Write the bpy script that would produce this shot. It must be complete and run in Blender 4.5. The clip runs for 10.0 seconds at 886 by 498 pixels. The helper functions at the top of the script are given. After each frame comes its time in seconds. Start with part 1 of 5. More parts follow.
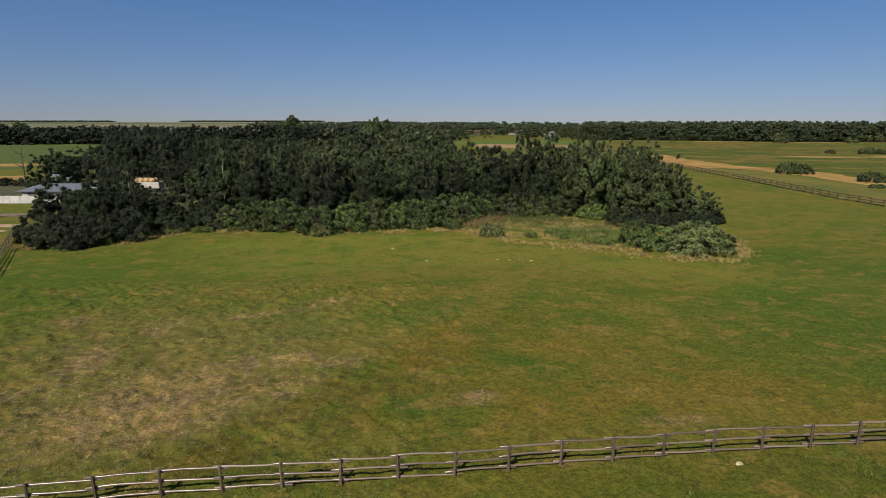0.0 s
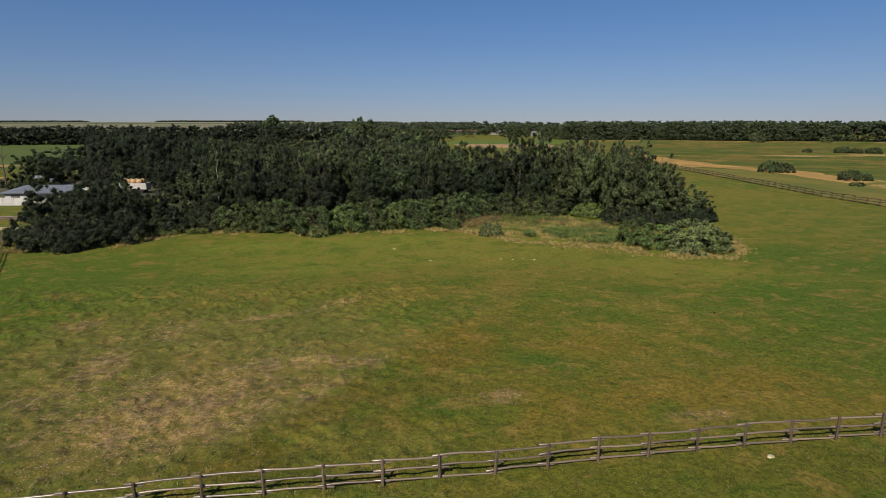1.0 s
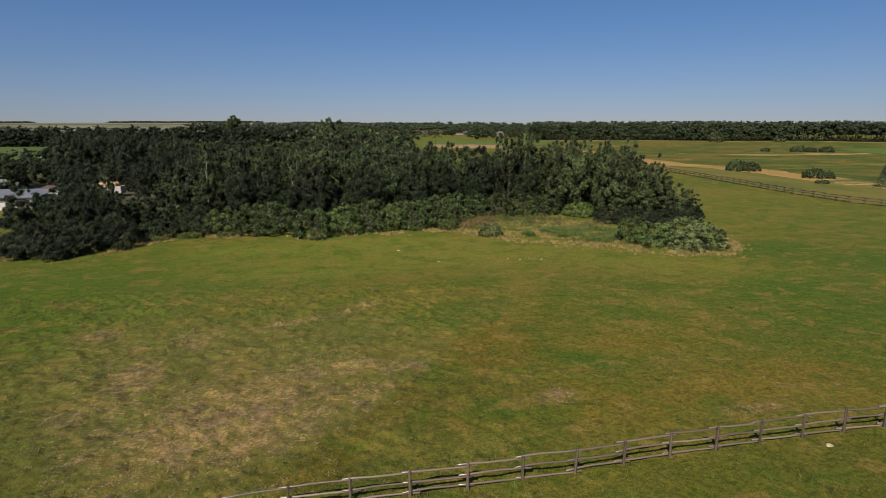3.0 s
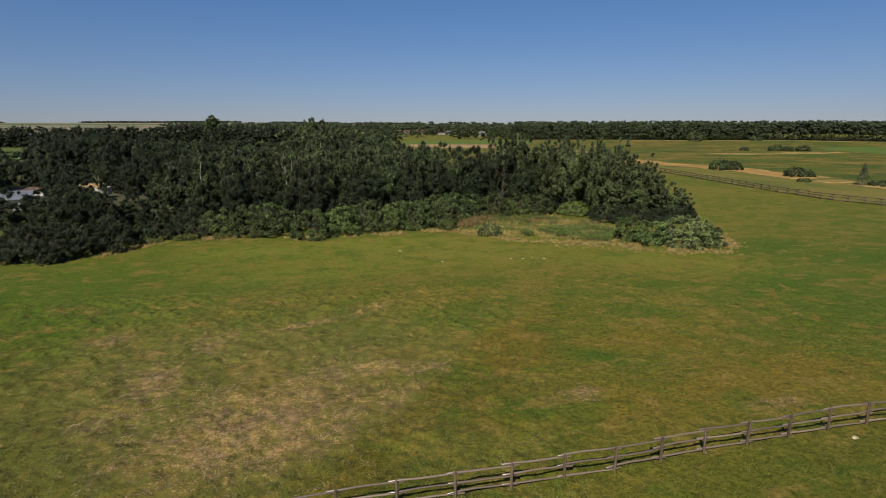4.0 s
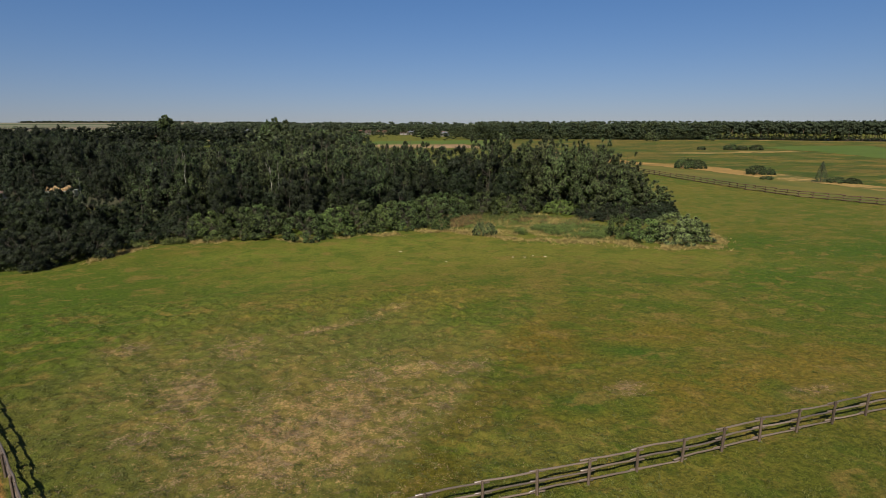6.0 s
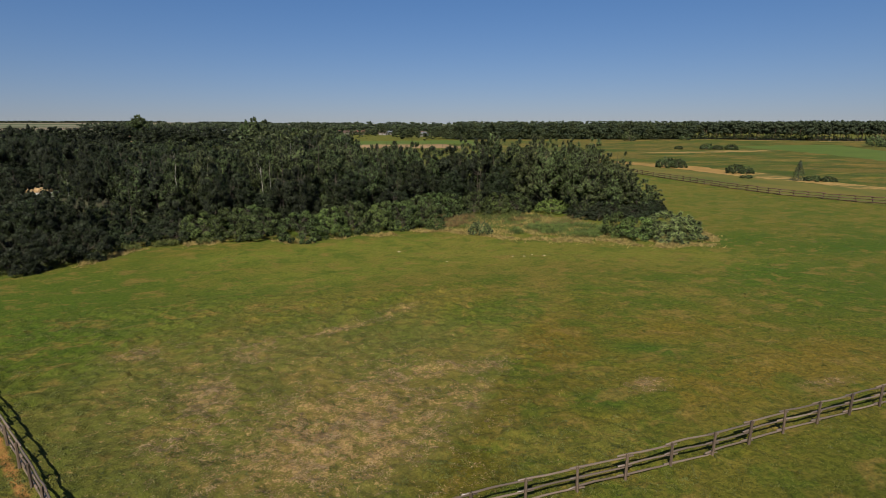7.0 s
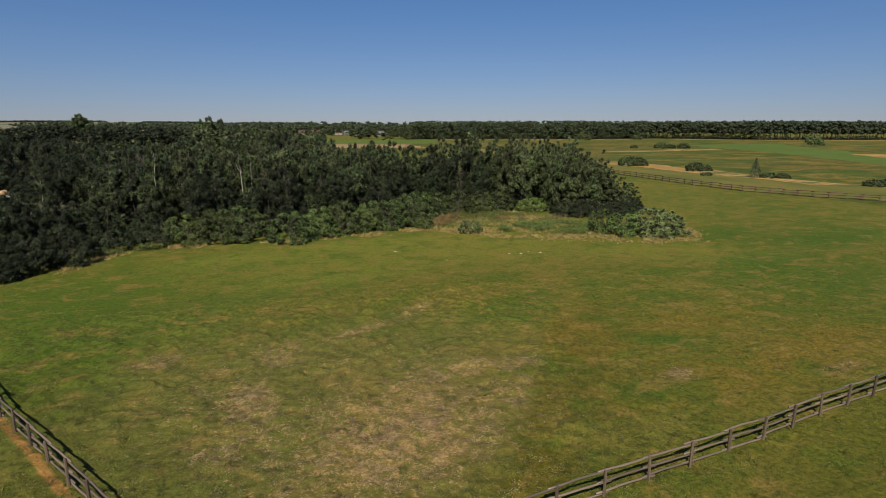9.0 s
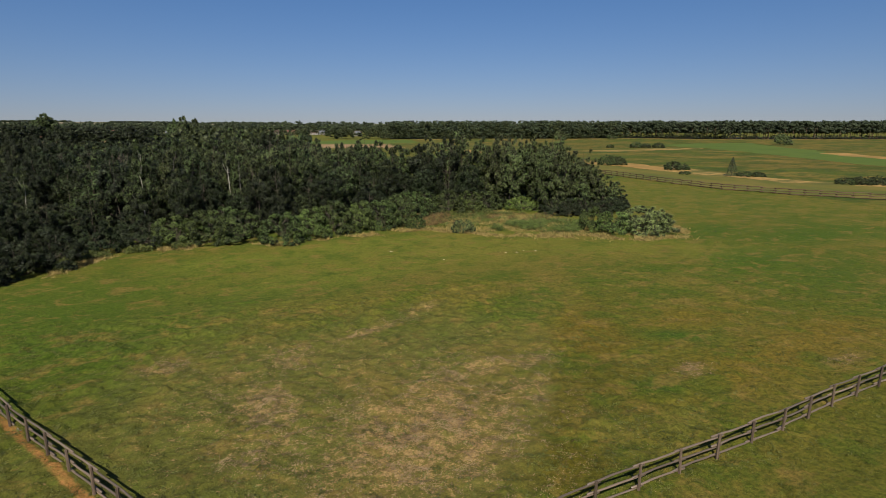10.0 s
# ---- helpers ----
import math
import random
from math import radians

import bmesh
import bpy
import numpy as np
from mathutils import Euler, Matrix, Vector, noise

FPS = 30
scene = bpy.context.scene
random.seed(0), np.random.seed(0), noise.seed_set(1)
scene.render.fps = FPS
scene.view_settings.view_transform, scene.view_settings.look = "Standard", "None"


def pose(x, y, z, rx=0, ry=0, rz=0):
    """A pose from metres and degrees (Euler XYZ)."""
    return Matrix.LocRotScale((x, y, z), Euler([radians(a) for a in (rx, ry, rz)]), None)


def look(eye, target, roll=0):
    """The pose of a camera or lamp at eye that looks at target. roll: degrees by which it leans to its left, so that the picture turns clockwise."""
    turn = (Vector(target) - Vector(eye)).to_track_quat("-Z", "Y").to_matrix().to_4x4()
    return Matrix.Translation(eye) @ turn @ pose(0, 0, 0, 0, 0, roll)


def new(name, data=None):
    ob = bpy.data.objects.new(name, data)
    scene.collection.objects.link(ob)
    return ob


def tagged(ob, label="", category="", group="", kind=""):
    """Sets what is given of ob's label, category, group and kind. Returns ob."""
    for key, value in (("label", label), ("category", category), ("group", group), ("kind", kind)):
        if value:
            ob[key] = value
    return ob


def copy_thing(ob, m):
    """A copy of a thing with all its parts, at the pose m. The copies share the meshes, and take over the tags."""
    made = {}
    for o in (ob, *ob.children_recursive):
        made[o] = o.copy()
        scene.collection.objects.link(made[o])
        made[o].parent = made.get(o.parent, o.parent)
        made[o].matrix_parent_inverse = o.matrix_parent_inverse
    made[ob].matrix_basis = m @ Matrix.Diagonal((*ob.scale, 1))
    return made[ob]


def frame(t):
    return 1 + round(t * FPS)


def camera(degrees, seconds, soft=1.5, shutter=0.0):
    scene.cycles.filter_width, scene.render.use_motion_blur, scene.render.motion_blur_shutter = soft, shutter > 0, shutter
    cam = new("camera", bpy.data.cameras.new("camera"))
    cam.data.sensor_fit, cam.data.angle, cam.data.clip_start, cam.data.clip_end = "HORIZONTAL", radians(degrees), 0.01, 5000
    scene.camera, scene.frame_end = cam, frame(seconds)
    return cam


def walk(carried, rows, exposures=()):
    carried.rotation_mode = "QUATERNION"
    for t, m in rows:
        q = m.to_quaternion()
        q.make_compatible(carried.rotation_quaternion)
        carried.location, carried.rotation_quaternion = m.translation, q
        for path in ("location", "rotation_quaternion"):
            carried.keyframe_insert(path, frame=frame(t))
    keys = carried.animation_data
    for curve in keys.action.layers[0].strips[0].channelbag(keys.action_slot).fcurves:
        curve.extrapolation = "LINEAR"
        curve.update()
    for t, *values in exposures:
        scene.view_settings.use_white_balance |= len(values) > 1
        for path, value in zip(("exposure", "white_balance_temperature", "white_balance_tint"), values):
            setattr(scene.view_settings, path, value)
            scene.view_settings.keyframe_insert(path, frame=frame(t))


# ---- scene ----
cam = camera(76.4, 10.0, soft=0.75)
METRES, EYE, TILT, LEAN, TURN = 24.6, 15.0, -12.7, 0.0, 0.0
ROWS = [
    (0.0, 0.0, 0.0, 0.0, 0.0, 0.0, -0.0),
    (0.5, -0.0507, -0.0006, -0.0005, -0.97, -0.0, 0.24),
    (1.0, -0.1014, 0.0003, 0.0, -1.92, -0.02, 0.46),
    (1.5, -0.1523, 0.0031, 0.0011, -2.87, -0.03, 0.69),
    (2.0, -0.2029, 0.0068, 0.003, -3.8, -0.04, 0.92),
    (2.5, -0.2502, 0.011, 0.0046, -4.68, -0.03, 1.12),
    (4.0, -0.4041, 0.029, 0.0099, -7.6, -0.11, 1.82),
    (4.5, -0.4505, 0.036, 0.0119, -8.56, -0.15, 2.04),
    (5.0, -0.503, 0.0452, 0.0138, -9.66, -0.19, 2.29),
    (5.5, -0.5486, 0.0544, 0.0152, -10.63, -0.22, 2.48),
    (7.0, -0.6963, 0.0886, 0.0206, -13.96, -0.37, 3.19),
    (7.5, -0.7411, 0.1, 0.022, -15.02, -0.43, 3.41),
    (8.0, -0.792, 0.1142, 0.0237, -16.24, -0.52, 3.66),
    (8.5, -0.8361, 0.1282, 0.0258, -17.3, -0.6, 3.89),
    (9.0, -0.8856, 0.1452, 0.0283, -18.54, -0.68, 4.15),
    (9.5, -0.9284, 0.1606, 0.031, -19.68, -0.77, 4.38),
    (10.0, -0.9771, 0.1794, 0.0338, -21.04, -0.88, 4.66),
]
walk(cam, [(t, pose(0, 0, EYE, TILT, LEAN, TURN) @ pose(METRES * x, METRES * y, METRES * z, 90 + pitch, roll, yaw)) for t, x, y, z, yaw, pitch, roll in ROWS])

# ---------------------------------------------------------------- sky and sun
SUN = Vector((-0.50, -1.10, 1.24)).normalized()
world = bpy.data.worlds.new("sky")
scene.world = world
world.use_nodes = True
wn = world.node_tree.nodes
sky = wn.new("ShaderNodeTexSky")
sky.sky_type = "NISHITA"
sky.sun_disc = False
sky.sun_elevation = math.asin(SUN.z)
sky.sun_rotation = math.atan2(SUN.x, SUN.y)
sky.air_density, sky.dust_density, sky.ozone_density, sky.altitude = 1.2, 1.2, 8.0, 200
wn["Background"].inputs["Strength"].default_value = 0.058
way = wn.new("ShaderNodeTexCoord")
lift = wn.new("ShaderNodeVectorMath")
lift.inputs[1].default_value = (0, 0, 0.052)
unit = wn.new("ShaderNodeVectorMath")
unit.operation = "NORMALIZE"
world.node_tree.links.new(way.outputs["Generated"], lift.inputs[0])
world.node_tree.links.new(lift.outputs[0], unit.inputs[0])
world.node_tree.links.new(unit.outputs[0], sky.inputs["Vector"])
gam = wn.new("ShaderNodeGamma")
gam.inputs["Gamma"].default_value = 0.95
rich = wn.new("ShaderNodeHueSaturation")
rich.inputs["Saturation"].default_value = 1.2
tint = wn.new("ShaderNodeMix")
tint.data_type, tint.blend_type = "RGBA", "MULTIPLY"
tint.inputs[0].default_value = 1.0
tint.inputs[7].default_value = (1.23, 0.970, 1.02, 1.0)
world.node_tree.links.new(sky.outputs[0], gam.inputs["Color"])
world.node_tree.links.new(gam.outputs[0], rich.inputs["Color"])
world.node_tree.links.new(rich.outputs[0], tint.inputs[6])
world.node_tree.links.new(tint.outputs[2], wn["Background"].inputs["Color"])
sun = new("sun", bpy.data.lights.new("sun", "SUN"))
sun.data.energy, sun.data.angle, sun.data.color = 5.0, radians(0.53), (1.0, 0.93, 0.82)
sun.matrix_world = look(SUN * 100, (0, 0, 0))
scene.view_settings.exposure = 0.57


# ---------------------------------------------------------------- materials
class Mat:
    """A small wrapper round a node material."""

    def __init__(self, name, rough=0.9, spec=0.2):
        self.m = bpy.data.materials.new(name)
        self.m.use_nodes = True
        self.t = self.m.node_tree
        self.b = self.t.nodes["Principled BSDF"]
        self.b.inputs["Roughness"].default_value = rough
        self.b.inputs["Specular IOR Level"].default_value = spec
        self.geo = self.t.nodes.new("ShaderNodeNewGeometry")
        self.obj = self.t.nodes.new("ShaderNodeTexCoord").outputs["Object"]
        self.pos = self.geo.outputs["Position"]

    def put(self, value, socket):
        if isinstance(value, (int, float)):
            socket.default_value = value
        elif isinstance(value, tuple):
            socket.default_value = (*value, 1.0) if len(value) == 3 and socket.type == "RGBA" else value
        else:
            self.t.links.new(value, socket)

    def noise(self, scale, detail=3.0, rough=0.55, vec=None, warp=0.0, stretch=None):
        n = self.t.nodes.new("ShaderNodeTexNoise")
        n.inputs["Scale"].default_value, n.inputs["Detail"].default_value = scale, detail
        n.inputs["Roughness"].default_value, n.inputs["Distortion"].default_value = rough, warp
        v = self.pos if vec is None else vec
        if stretch:
            mp = self.t.nodes.new("ShaderNodeMapping")
            mp.inputs["Scale"].default_value = stretch[:3]
            if len(stretch) > 3:
                mp.inputs["Rotation"].default_value = (0, 0, stretch[3])
            self.t.links.new(v, mp.inputs["Vector"])
            v = mp.outputs[0]
        self.t.links.new(v, n.inputs["Vector"])
        return n.outputs[0]

    def math(self, op, a, b=0.0, clamp=False):
        n = self.t.nodes.new("ShaderNodeMath")
        n.operation, n.use_clamp = op, clamp
        self.put(a, n.inputs[0])
        self.put(b, n.inputs[1])
        return n.outputs[0]

    def step(self, v, lo, hi, a=0.0, b=1.0):
        n = self.t.nodes.new("ShaderNodeMapRange")
        n.interpolation_type = "SMOOTHSTEP"
        self.put(v, n.inputs[0])
        for i, x in enumerate((lo, hi, a, b)):
            n.inputs[i + 1].default_value = x
        return n.outputs[0]

    def mix(self, f, a, b, mode="MIX"):
        n = self.t.nodes.new("ShaderNodeMix")
        n.data_type, n.blend_type = "RGBA", mode
        self.put(f, n.inputs[0])
        self.put(a, n.inputs[6])
        self.put(b, n.inputs[7])
        return n.outputs[2]

    def xyz(self):
        n = self.t.nodes.new("ShaderNodeSeparateXYZ")
        self.t.links.new(self.pos, n.inputs[0])
        return n.outputs

    def spot(self, cx, cy, rx, ry, turn=0.0, soft=0.45, wobble=None):
        """1 inside an ellipse on the ground, 0 outside, with a soft edge."""
        mp = self.t.nodes.new("ShaderNodeMapping")
        mp.vector_type = "TEXTURE"
        mp.inputs["Location"].default_value = (cx, cy, 0)
        mp.inputs["Rotation"].default_value = (0, 0, turn)
        mp.inputs["Scale"].default_value = (rx, ry, 1e4)
        self.t.links.new(self.pos, mp.inputs["Vector"])
        ln = self.t.nodes.new("ShaderNodeVectorMath")
        ln.operation = "LENGTH"
        self.t.links.new(mp.outputs[0], ln.inputs[0])
        d = ln.outputs["Value"]
        if wobble is not None:
            d = self.math("ADD", d, self.math("MULTIPLY", self.math("SUBTRACT", wobble, 0.5), 1.6))
        return self.step(d, 1 - soft, 1 + soft, 1.0, 0.0)

    def bump(self, h, strength, dist):
        n = self.t.nodes.new("ShaderNodeBump")
        n.inputs["Strength"].default_value, n.inputs["Distance"].default_value = strength, dist
        self.t.links.new(h, n.inputs["Height"])
        self.t.links.new(n.outputs[0], self.b.inputs["Normal"])

    def base(self, c):
        self.put(c, self.b.inputs["Base Color"])
        return self.m


def leaf_material(name, dark, light, odd=None, through_light=0.10):
    """Foliage: each leaf its own tone, each plant its own tint; some light comes through."""
    k = Mat(name, 0.58, 0.28)
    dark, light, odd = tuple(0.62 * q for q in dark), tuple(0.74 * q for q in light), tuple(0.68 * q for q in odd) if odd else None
    r = k.geo.outputs["Random Per Island"]
    c = k.mix(r, dark, light)
    if odd:
        c = k.mix(k.step(r, 0.88, 0.97), c, odd)
    info = k.t.nodes.new("ShaderNodeObjectInfo")
    patch = k.noise(0.35, 2.0)
    c = k.mix(k.step(patch, 0.35, 0.7), c, k.mix(0.5, c, light))
    # sprays of lighter leaves beside darker ones
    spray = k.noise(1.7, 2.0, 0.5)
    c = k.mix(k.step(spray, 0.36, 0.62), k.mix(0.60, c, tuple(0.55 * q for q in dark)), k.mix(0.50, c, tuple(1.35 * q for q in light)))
    hsv = k.t.nodes.new("ShaderNodeHueSaturation")
    k.put(k.math("ADD", 0.485, k.math("MULTIPLY", info.outputs["Random"], 0.03)), hsv.inputs["Hue"])
    k.put(k.math("ADD", 0.75, k.math("MULTIPLY", info.outputs["Random"], 0.5)), hsv.inputs["Value"])
    k.put(c, hsv.inputs["Color"])
    k.base(hsv.outputs[0])
    tr = k.t.nodes.new("ShaderNodeBsdfTranslucent")
    k.put(hsv.outputs[0], tr.inputs["Color"])
    ms = k.t.nodes.new("ShaderNodeMixShader")
    ms.inputs[0].default_value = through_light
    k.t.links.new(k.b.outputs[0], ms.inputs[1])
    k.t.links.new(tr.outputs[0], ms.inputs[2])
    k.t.links.new(ms.outputs[0], k.t.nodes["Material Output"].inputs["Surface"])
    return k.m


def plain(name, a, b, scale, rough=0.85, grain=None, bump=0.3, dist=0.01, stretch=None, local=False, spec=0.2, vary=0.0):
    """Two tones mixed by noise at two scales, with fine relief."""
    k = Mat(name, rough, spec)
    a, b = tuple(0.74 * x for x in a), tuple(0.74 * x for x in b)
    grain = tuple(0.74 * x for x in grain) if grain else None
    v = k.obj if local else None
    n1 = k.noise(scale, 4.0, 0.6, v, 0.3, stretch)
    n2 = k.noise(scale * 9, 3.0, 0.6, v, 0.0, stretch)
    c = k.mix(k.step(n1, 0.3, 0.7), a, b)
    c = k.mix(k.step(n2, 0.35, 0.75, 0.0, 0.45), c, tuple(x * 0.55 for x in a) if grain is None else grain)
    if vary:
        info = k.t.nodes.new("ShaderNodeObjectInfo")
        hsv = k.t.nodes.new("ShaderNodeHueSaturation")
        k.put(k.math("ADD", 1 - vary, k.math("MULTIPLY", info.outputs["Random"], 2 * vary)), hsv.inputs["Value"])
        k.put(c, hsv.inputs["Color"])
        c = hsv.outputs[0]
    k.bump(n2, bump, dist)
    return k.base(c)


# meadow: grazed grass with straw-coloured worn patches, mossy brown ground and lusher spots
WORN = [  # centre, half-length, half-width, turn, amount
    (-16.0, 27.6, 6.6, 5.2, 0.5, 1.0), (-13.2, 32.6, 3.4, 2.2, 0.4, 0.85), (-9.6, 33.6, 2.6, 1.3, 0.3, 0.9), (-8.6, 29.4, 1.5, 2.6, -0.5, 0.8), (-22.6, 33.2, 2.2, 3.4, 0.4, 0.95), (-23.2, 29.0, 2.4, 1.4, 0.2, 0.8),
    (-28.0, 40.6, 2.6, 1.5, 0.3, 0.75), (-20.4, 39.2, 2.4, 1.7, 0.5, 0.8), (-14.8, 42.1, 3.4, 0.75, 0.4, 1.0), (-9.8, 45.2, 2.4, 0.7, 0.7, 0.7), (1.9, 28.7, 1.2, 0.7, 0.0, 0.85), (11.9, 26.2, 2.2, 0.6, 0.1, 0.7), (-6.9, 33.2, 1.8, 1.1, 0.4, 0.9), (-9.0, 30.8, 1.6, 1.0, 0.4, 0.85)]


def meadow_material():
    k = Mat("meadow", 0.95, 0.1)
    big = k.noise(0.040, 3.0, 0.5)
    mid = k.noise(0.17, 5.0, 0.62, warp=0.5)
    small = k.noise(0.8, 4.0, 0.65, warp=0.4)
    clump = k.noise(1.5, 5.0, 0.62, warp=0.2)
    tuft = k.noise(4.2, 5.0, 0.70, warp=0.15)
    fine = k.noise(13.0, 4.0, 0.75, warp=0.1)
    wob = k.noise(0.16, 6.0, 0.72)
    sx = k.xyz()
    # the sward: fresh green to olive, in broad soft drifts
    c = k.mix(k.step(big, 0.36, 0.64), (0.062, 0.086, 0.0125), (0.092, 0.094, 0.0150))
    c = k.mix(k.step(mid, 0.42, 0.62, 0.0, 0.60), c, (0.052, 0.082, 0.0110))
    c = k.mix(k.step(k.noise(0.11, 6.0, 0.62, warp=0.9), 0.45, 0.60, 0.0, 0.62), c, (0.124, 0.106, 0.0260))
    c = k.mix(k.step(k.noise(0.33, 5.0, 0.62, warp=0.9, stretch=(1.0, 0.7, 1.0, -0.5)), 0.50, 0.64, 0.0, 0.50), c, (0.116, 0.100, 0.0250))

    def over(c, amount, colour, *spots):
        m = k.spot(*spots[0], 0.75, wob)
        for q in spots[1:]:
            m = k.math("MAXIMUM", m, k.spot(*q, 0.75, wob))
        return k.mix(k.math("MULTIPLY", m, amount), c, colour)

    # the lush left end and the rich green right side
    c = over(c, 0.82, (0.046, 0.084, 0.0085), (-38, 58, 15, 9, 0.5), (-22, 67, 14, 4.5, 0.1), (-34, 45, 7, 8, 0.3), (-19, 56, 14, 4.5, 0.2))
    c = over(c, 0.65, (0.100, 0.126, 0.0190), (-24, 69, 6, 2.2, 0.1), (-9, 72, 9, 2.5, 0.1))
    c = over(c, 0.85, (0.040, 0.080, 0.0085), (30, 48, 9, 4.5, 0.3), (24, 37, 7, 3.2, 0.4), (37, 62, 9, 3.6, 0.2), (50, 56, 12, 5, 0.2), (31, 41, 8, 4, 0.3), (34, 32, 8, 4, 0.2))
    c = over(c, 0.45, (0.108, 0.108, 0.0200), (44, 82, 13, 9, 0.4), (62, 108, 12, 20, 0.1))
    c = over(c, 0.58, (0.132, 0.140, 0.0270), (-2, 66, 26, 9, 0.0), (20, 58, 14, 5, -0.3), (-12, 59, 12, 4, 0.2))
    # the grey-green grazed middle and a thin dry ring beyond it
    c = over(c, 0.50, (0.068, 0.090, 0.0190), (-10, 39.5, 9, 3, 0.2), (-3, 41.5, 6, 3.4, 0.5), (-25, 50, 10, 4, 0.3))
    c = over(c, 0.42, (0.128, 0.104, 0.0270), (-17, 50, 7, 2.6, 0.2), (2, 49, 8, 2.4, 0.1), (12, 55, 9, 3.0, -0.1), (-4, 55, 9, 2.4, 0.2))
    # mossy brown ground towards the fence, cut off by an old mowing line
    cut = k.math("ADD", k.math("MULTIPLY", k.math("SUBTRACT", sx[0], 3.1), 0.823), k.math("MULTIPLY", k.math("SUBTRACT", sx[1], 45.1), -0.568))
    cut = k.math("ADD", cut, k.math("MULTIPLY", k.math("SUBTRACT", small, 0.5), 1.6))
    moss = k.math("MULTIPLY", k.step(cut, -0.6, 0.7), k.step(k.math("ADD", sx[1], k.math("MULTIPLY", wob, 9)), 37, 52, 1.0, 0.0))
    moss = k.math("MULTIPLY", moss, k.step(k.math("ADD", sx[0], k.math("MULTIPLY", sx[1], -0.5)), 2, 13, 1.0, 0.35))
    c = k.mix(k.math("MULTIPLY", moss, 0.45), c, (0.100, 0.088, 0.0160))
    band = k.math("MULTIPLY", moss, k.step(cut, 2.5, 7.5, 1.0, 0.0))
    c = k.mix(k.math("MULTIPLY", band, 0.62), c, (0.064, 0.060, 0.0095))
    c = over(c, 0.42, (0.140, 0.094, 0.0170), (8, 28.0, 10, 2.2, 0.1), (16, 29.5, 6, 2.4, 0.2), (-0.5, 36.5, 2.2, 4.5, -0.5), (10, 36, 5, 1.6, 0.0), (22, 27.5, 5, 1.6, 0.1))
    c = over(c, 0.80, (0.036, 0.076, 0.0095), (5.3, 33.3, 2.8, 1.1, -0.55), (-1.4, 27.6, 1.8, 1.2, 0.3))
    c = over(c, 0.70, (0.070, 0.066, 0.0060), (-11.2, 23.2, 2.4, 1.5, 0.5))
    c = over(c, 0.42, (0.118, 0.122, 0.0300), (-7.2, 24.4, 1.6, 1.9, -0.5), (-3.5, 24.0, 2.6, 1.1, 0.3))
    # dark green corner sward; lens fall-off is also put into this colour
    c = over(c, 0.65, (0.050, 0.066, 0.0080), (-33, 33, 5, 9, 0.4), (-27.5, 27, 4, 4, 0.0), (14, 19.5, 12, 3, 0.1), (-30, 22, 9, 5, 0.0))
    # mottling: patches a few metres wide, greener, drier or trodden darker
    c = k.mix(k.step(k.noise(0.30, 6.0, 0.66, warp=0.6), 0.48, 0.62, 0.0, 0.62), c, (0.048, 0.080, 0.0100))
    c = k.mix(k.step(k.noise(0.42, 6.0, 0.68, warp=0.6, stretch=(0.9, 1.2, 1.0, 0.4)), 0.51, 0.64, 0.0, 0.70), c, (0.150, 0.112, 0.0350))
    c = k.mix(k.step(small, 0.33, 0.43, 0.50, 0.0), c, k.mix(1.0, c, (0.50, 0.58, 0.50), "MULTIPLY"))
    # leafy clumps and seed heads
    c = k.mix(k.step(clump, 0.46, 0.64, 0.0, 0.42), c, k.mix(1.0, c, (0.62, 0.80, 0.60), "MULTIPLY"))
    c = k.mix(k.step(clump, 0.40, 0.28, 0.0, 0.35), c, (0.150, 0.122, 0.0330))
    # shade between tufts and light on their tips put into the colour
    c = k.mix(k.step(tuft, 0.42, 0.52, 0.58, 0.0), c, k.mix(1.0, c, (0.40, 0.48, 0.42), "MULTIPLY"))
    c = k.mix(k.step(tuft, 0.55, 0.70, 0.0, 0.42), c, k.mix(1.0, c, (1.75, 1.55, 1.70), "MULTIPLY"))
    # trodden straw: pale mats broken by green and by hollows with shade painted in
    worn = None
    for *q, a in WORN:
        w = k.math("MULTIPLY", k.spot(*q, 0.70, wob), a)
        worn = w if worn is None else k.math("MAXIMUM", worn, w)
    thin = k.math("MULTIPLY", k.spot(-19, 34, 14, 11, 0.2, 0.5, wob), 0.58)
    worn = k.math("MAXIMUM", worn, thin)
    worn = k.math("MULTIPLY", worn, k.step(cut, -0.5, 0.9, 1.0, 0.15))
    worn = k.math("MAXIMUM", worn, k.math("MULTIPLY", k.spot(1.9, 28.7, 1.2, 0.7, 0.0, 0.70, wob), 0.8))
    worn = k.math("MAXIMUM", worn, k.math("MULTIPLY", k.spot(11.9, 26.2, 2.2, 0.6, 0.1, 0.70, wob), 0.7))
    mat1 = k.noise(1.5, 6.0, 0.80, warp=0.1, stretch=(0.9, 1.1, 1.0, 0.35))
    mat2 = k.noise(7.0, 4.0, 0.80, warp=0.0, stretch=(0.9, 1.1, 1.0, 0.35))
    amount = k.math("ADD", k.math("MULTIPLY", worn, 0.165), k.math("ADD", k.math("MULTIPLY", mat1, 0.60), k.math("MULTIPLY", mat2, 0.40)))
    bare = k.step(amount, 0.640, 0.690)
    pale = k.mix(k.step(mat2, 0.36, 0.62), (0.150, 0.096, 0.056), (0.320, 0.220, 0.130))
    c = k.mix(k.math("MULTIPLY", worn, 0.48), c, (0.128, 0.102, 0.046))
    c = k.mix(k.math("MULTIPLY", bare, 0.60), c, pale)
    # fine flecks: tiny shadows and highlights of the blades painted into the colour
    c = k.mix(k.step(fine, 0.36, 0.48, 0.50, 0.0), c, k.mix(1.0, c, (0.35, 0.40, 0.35), "MULTIPLY"))
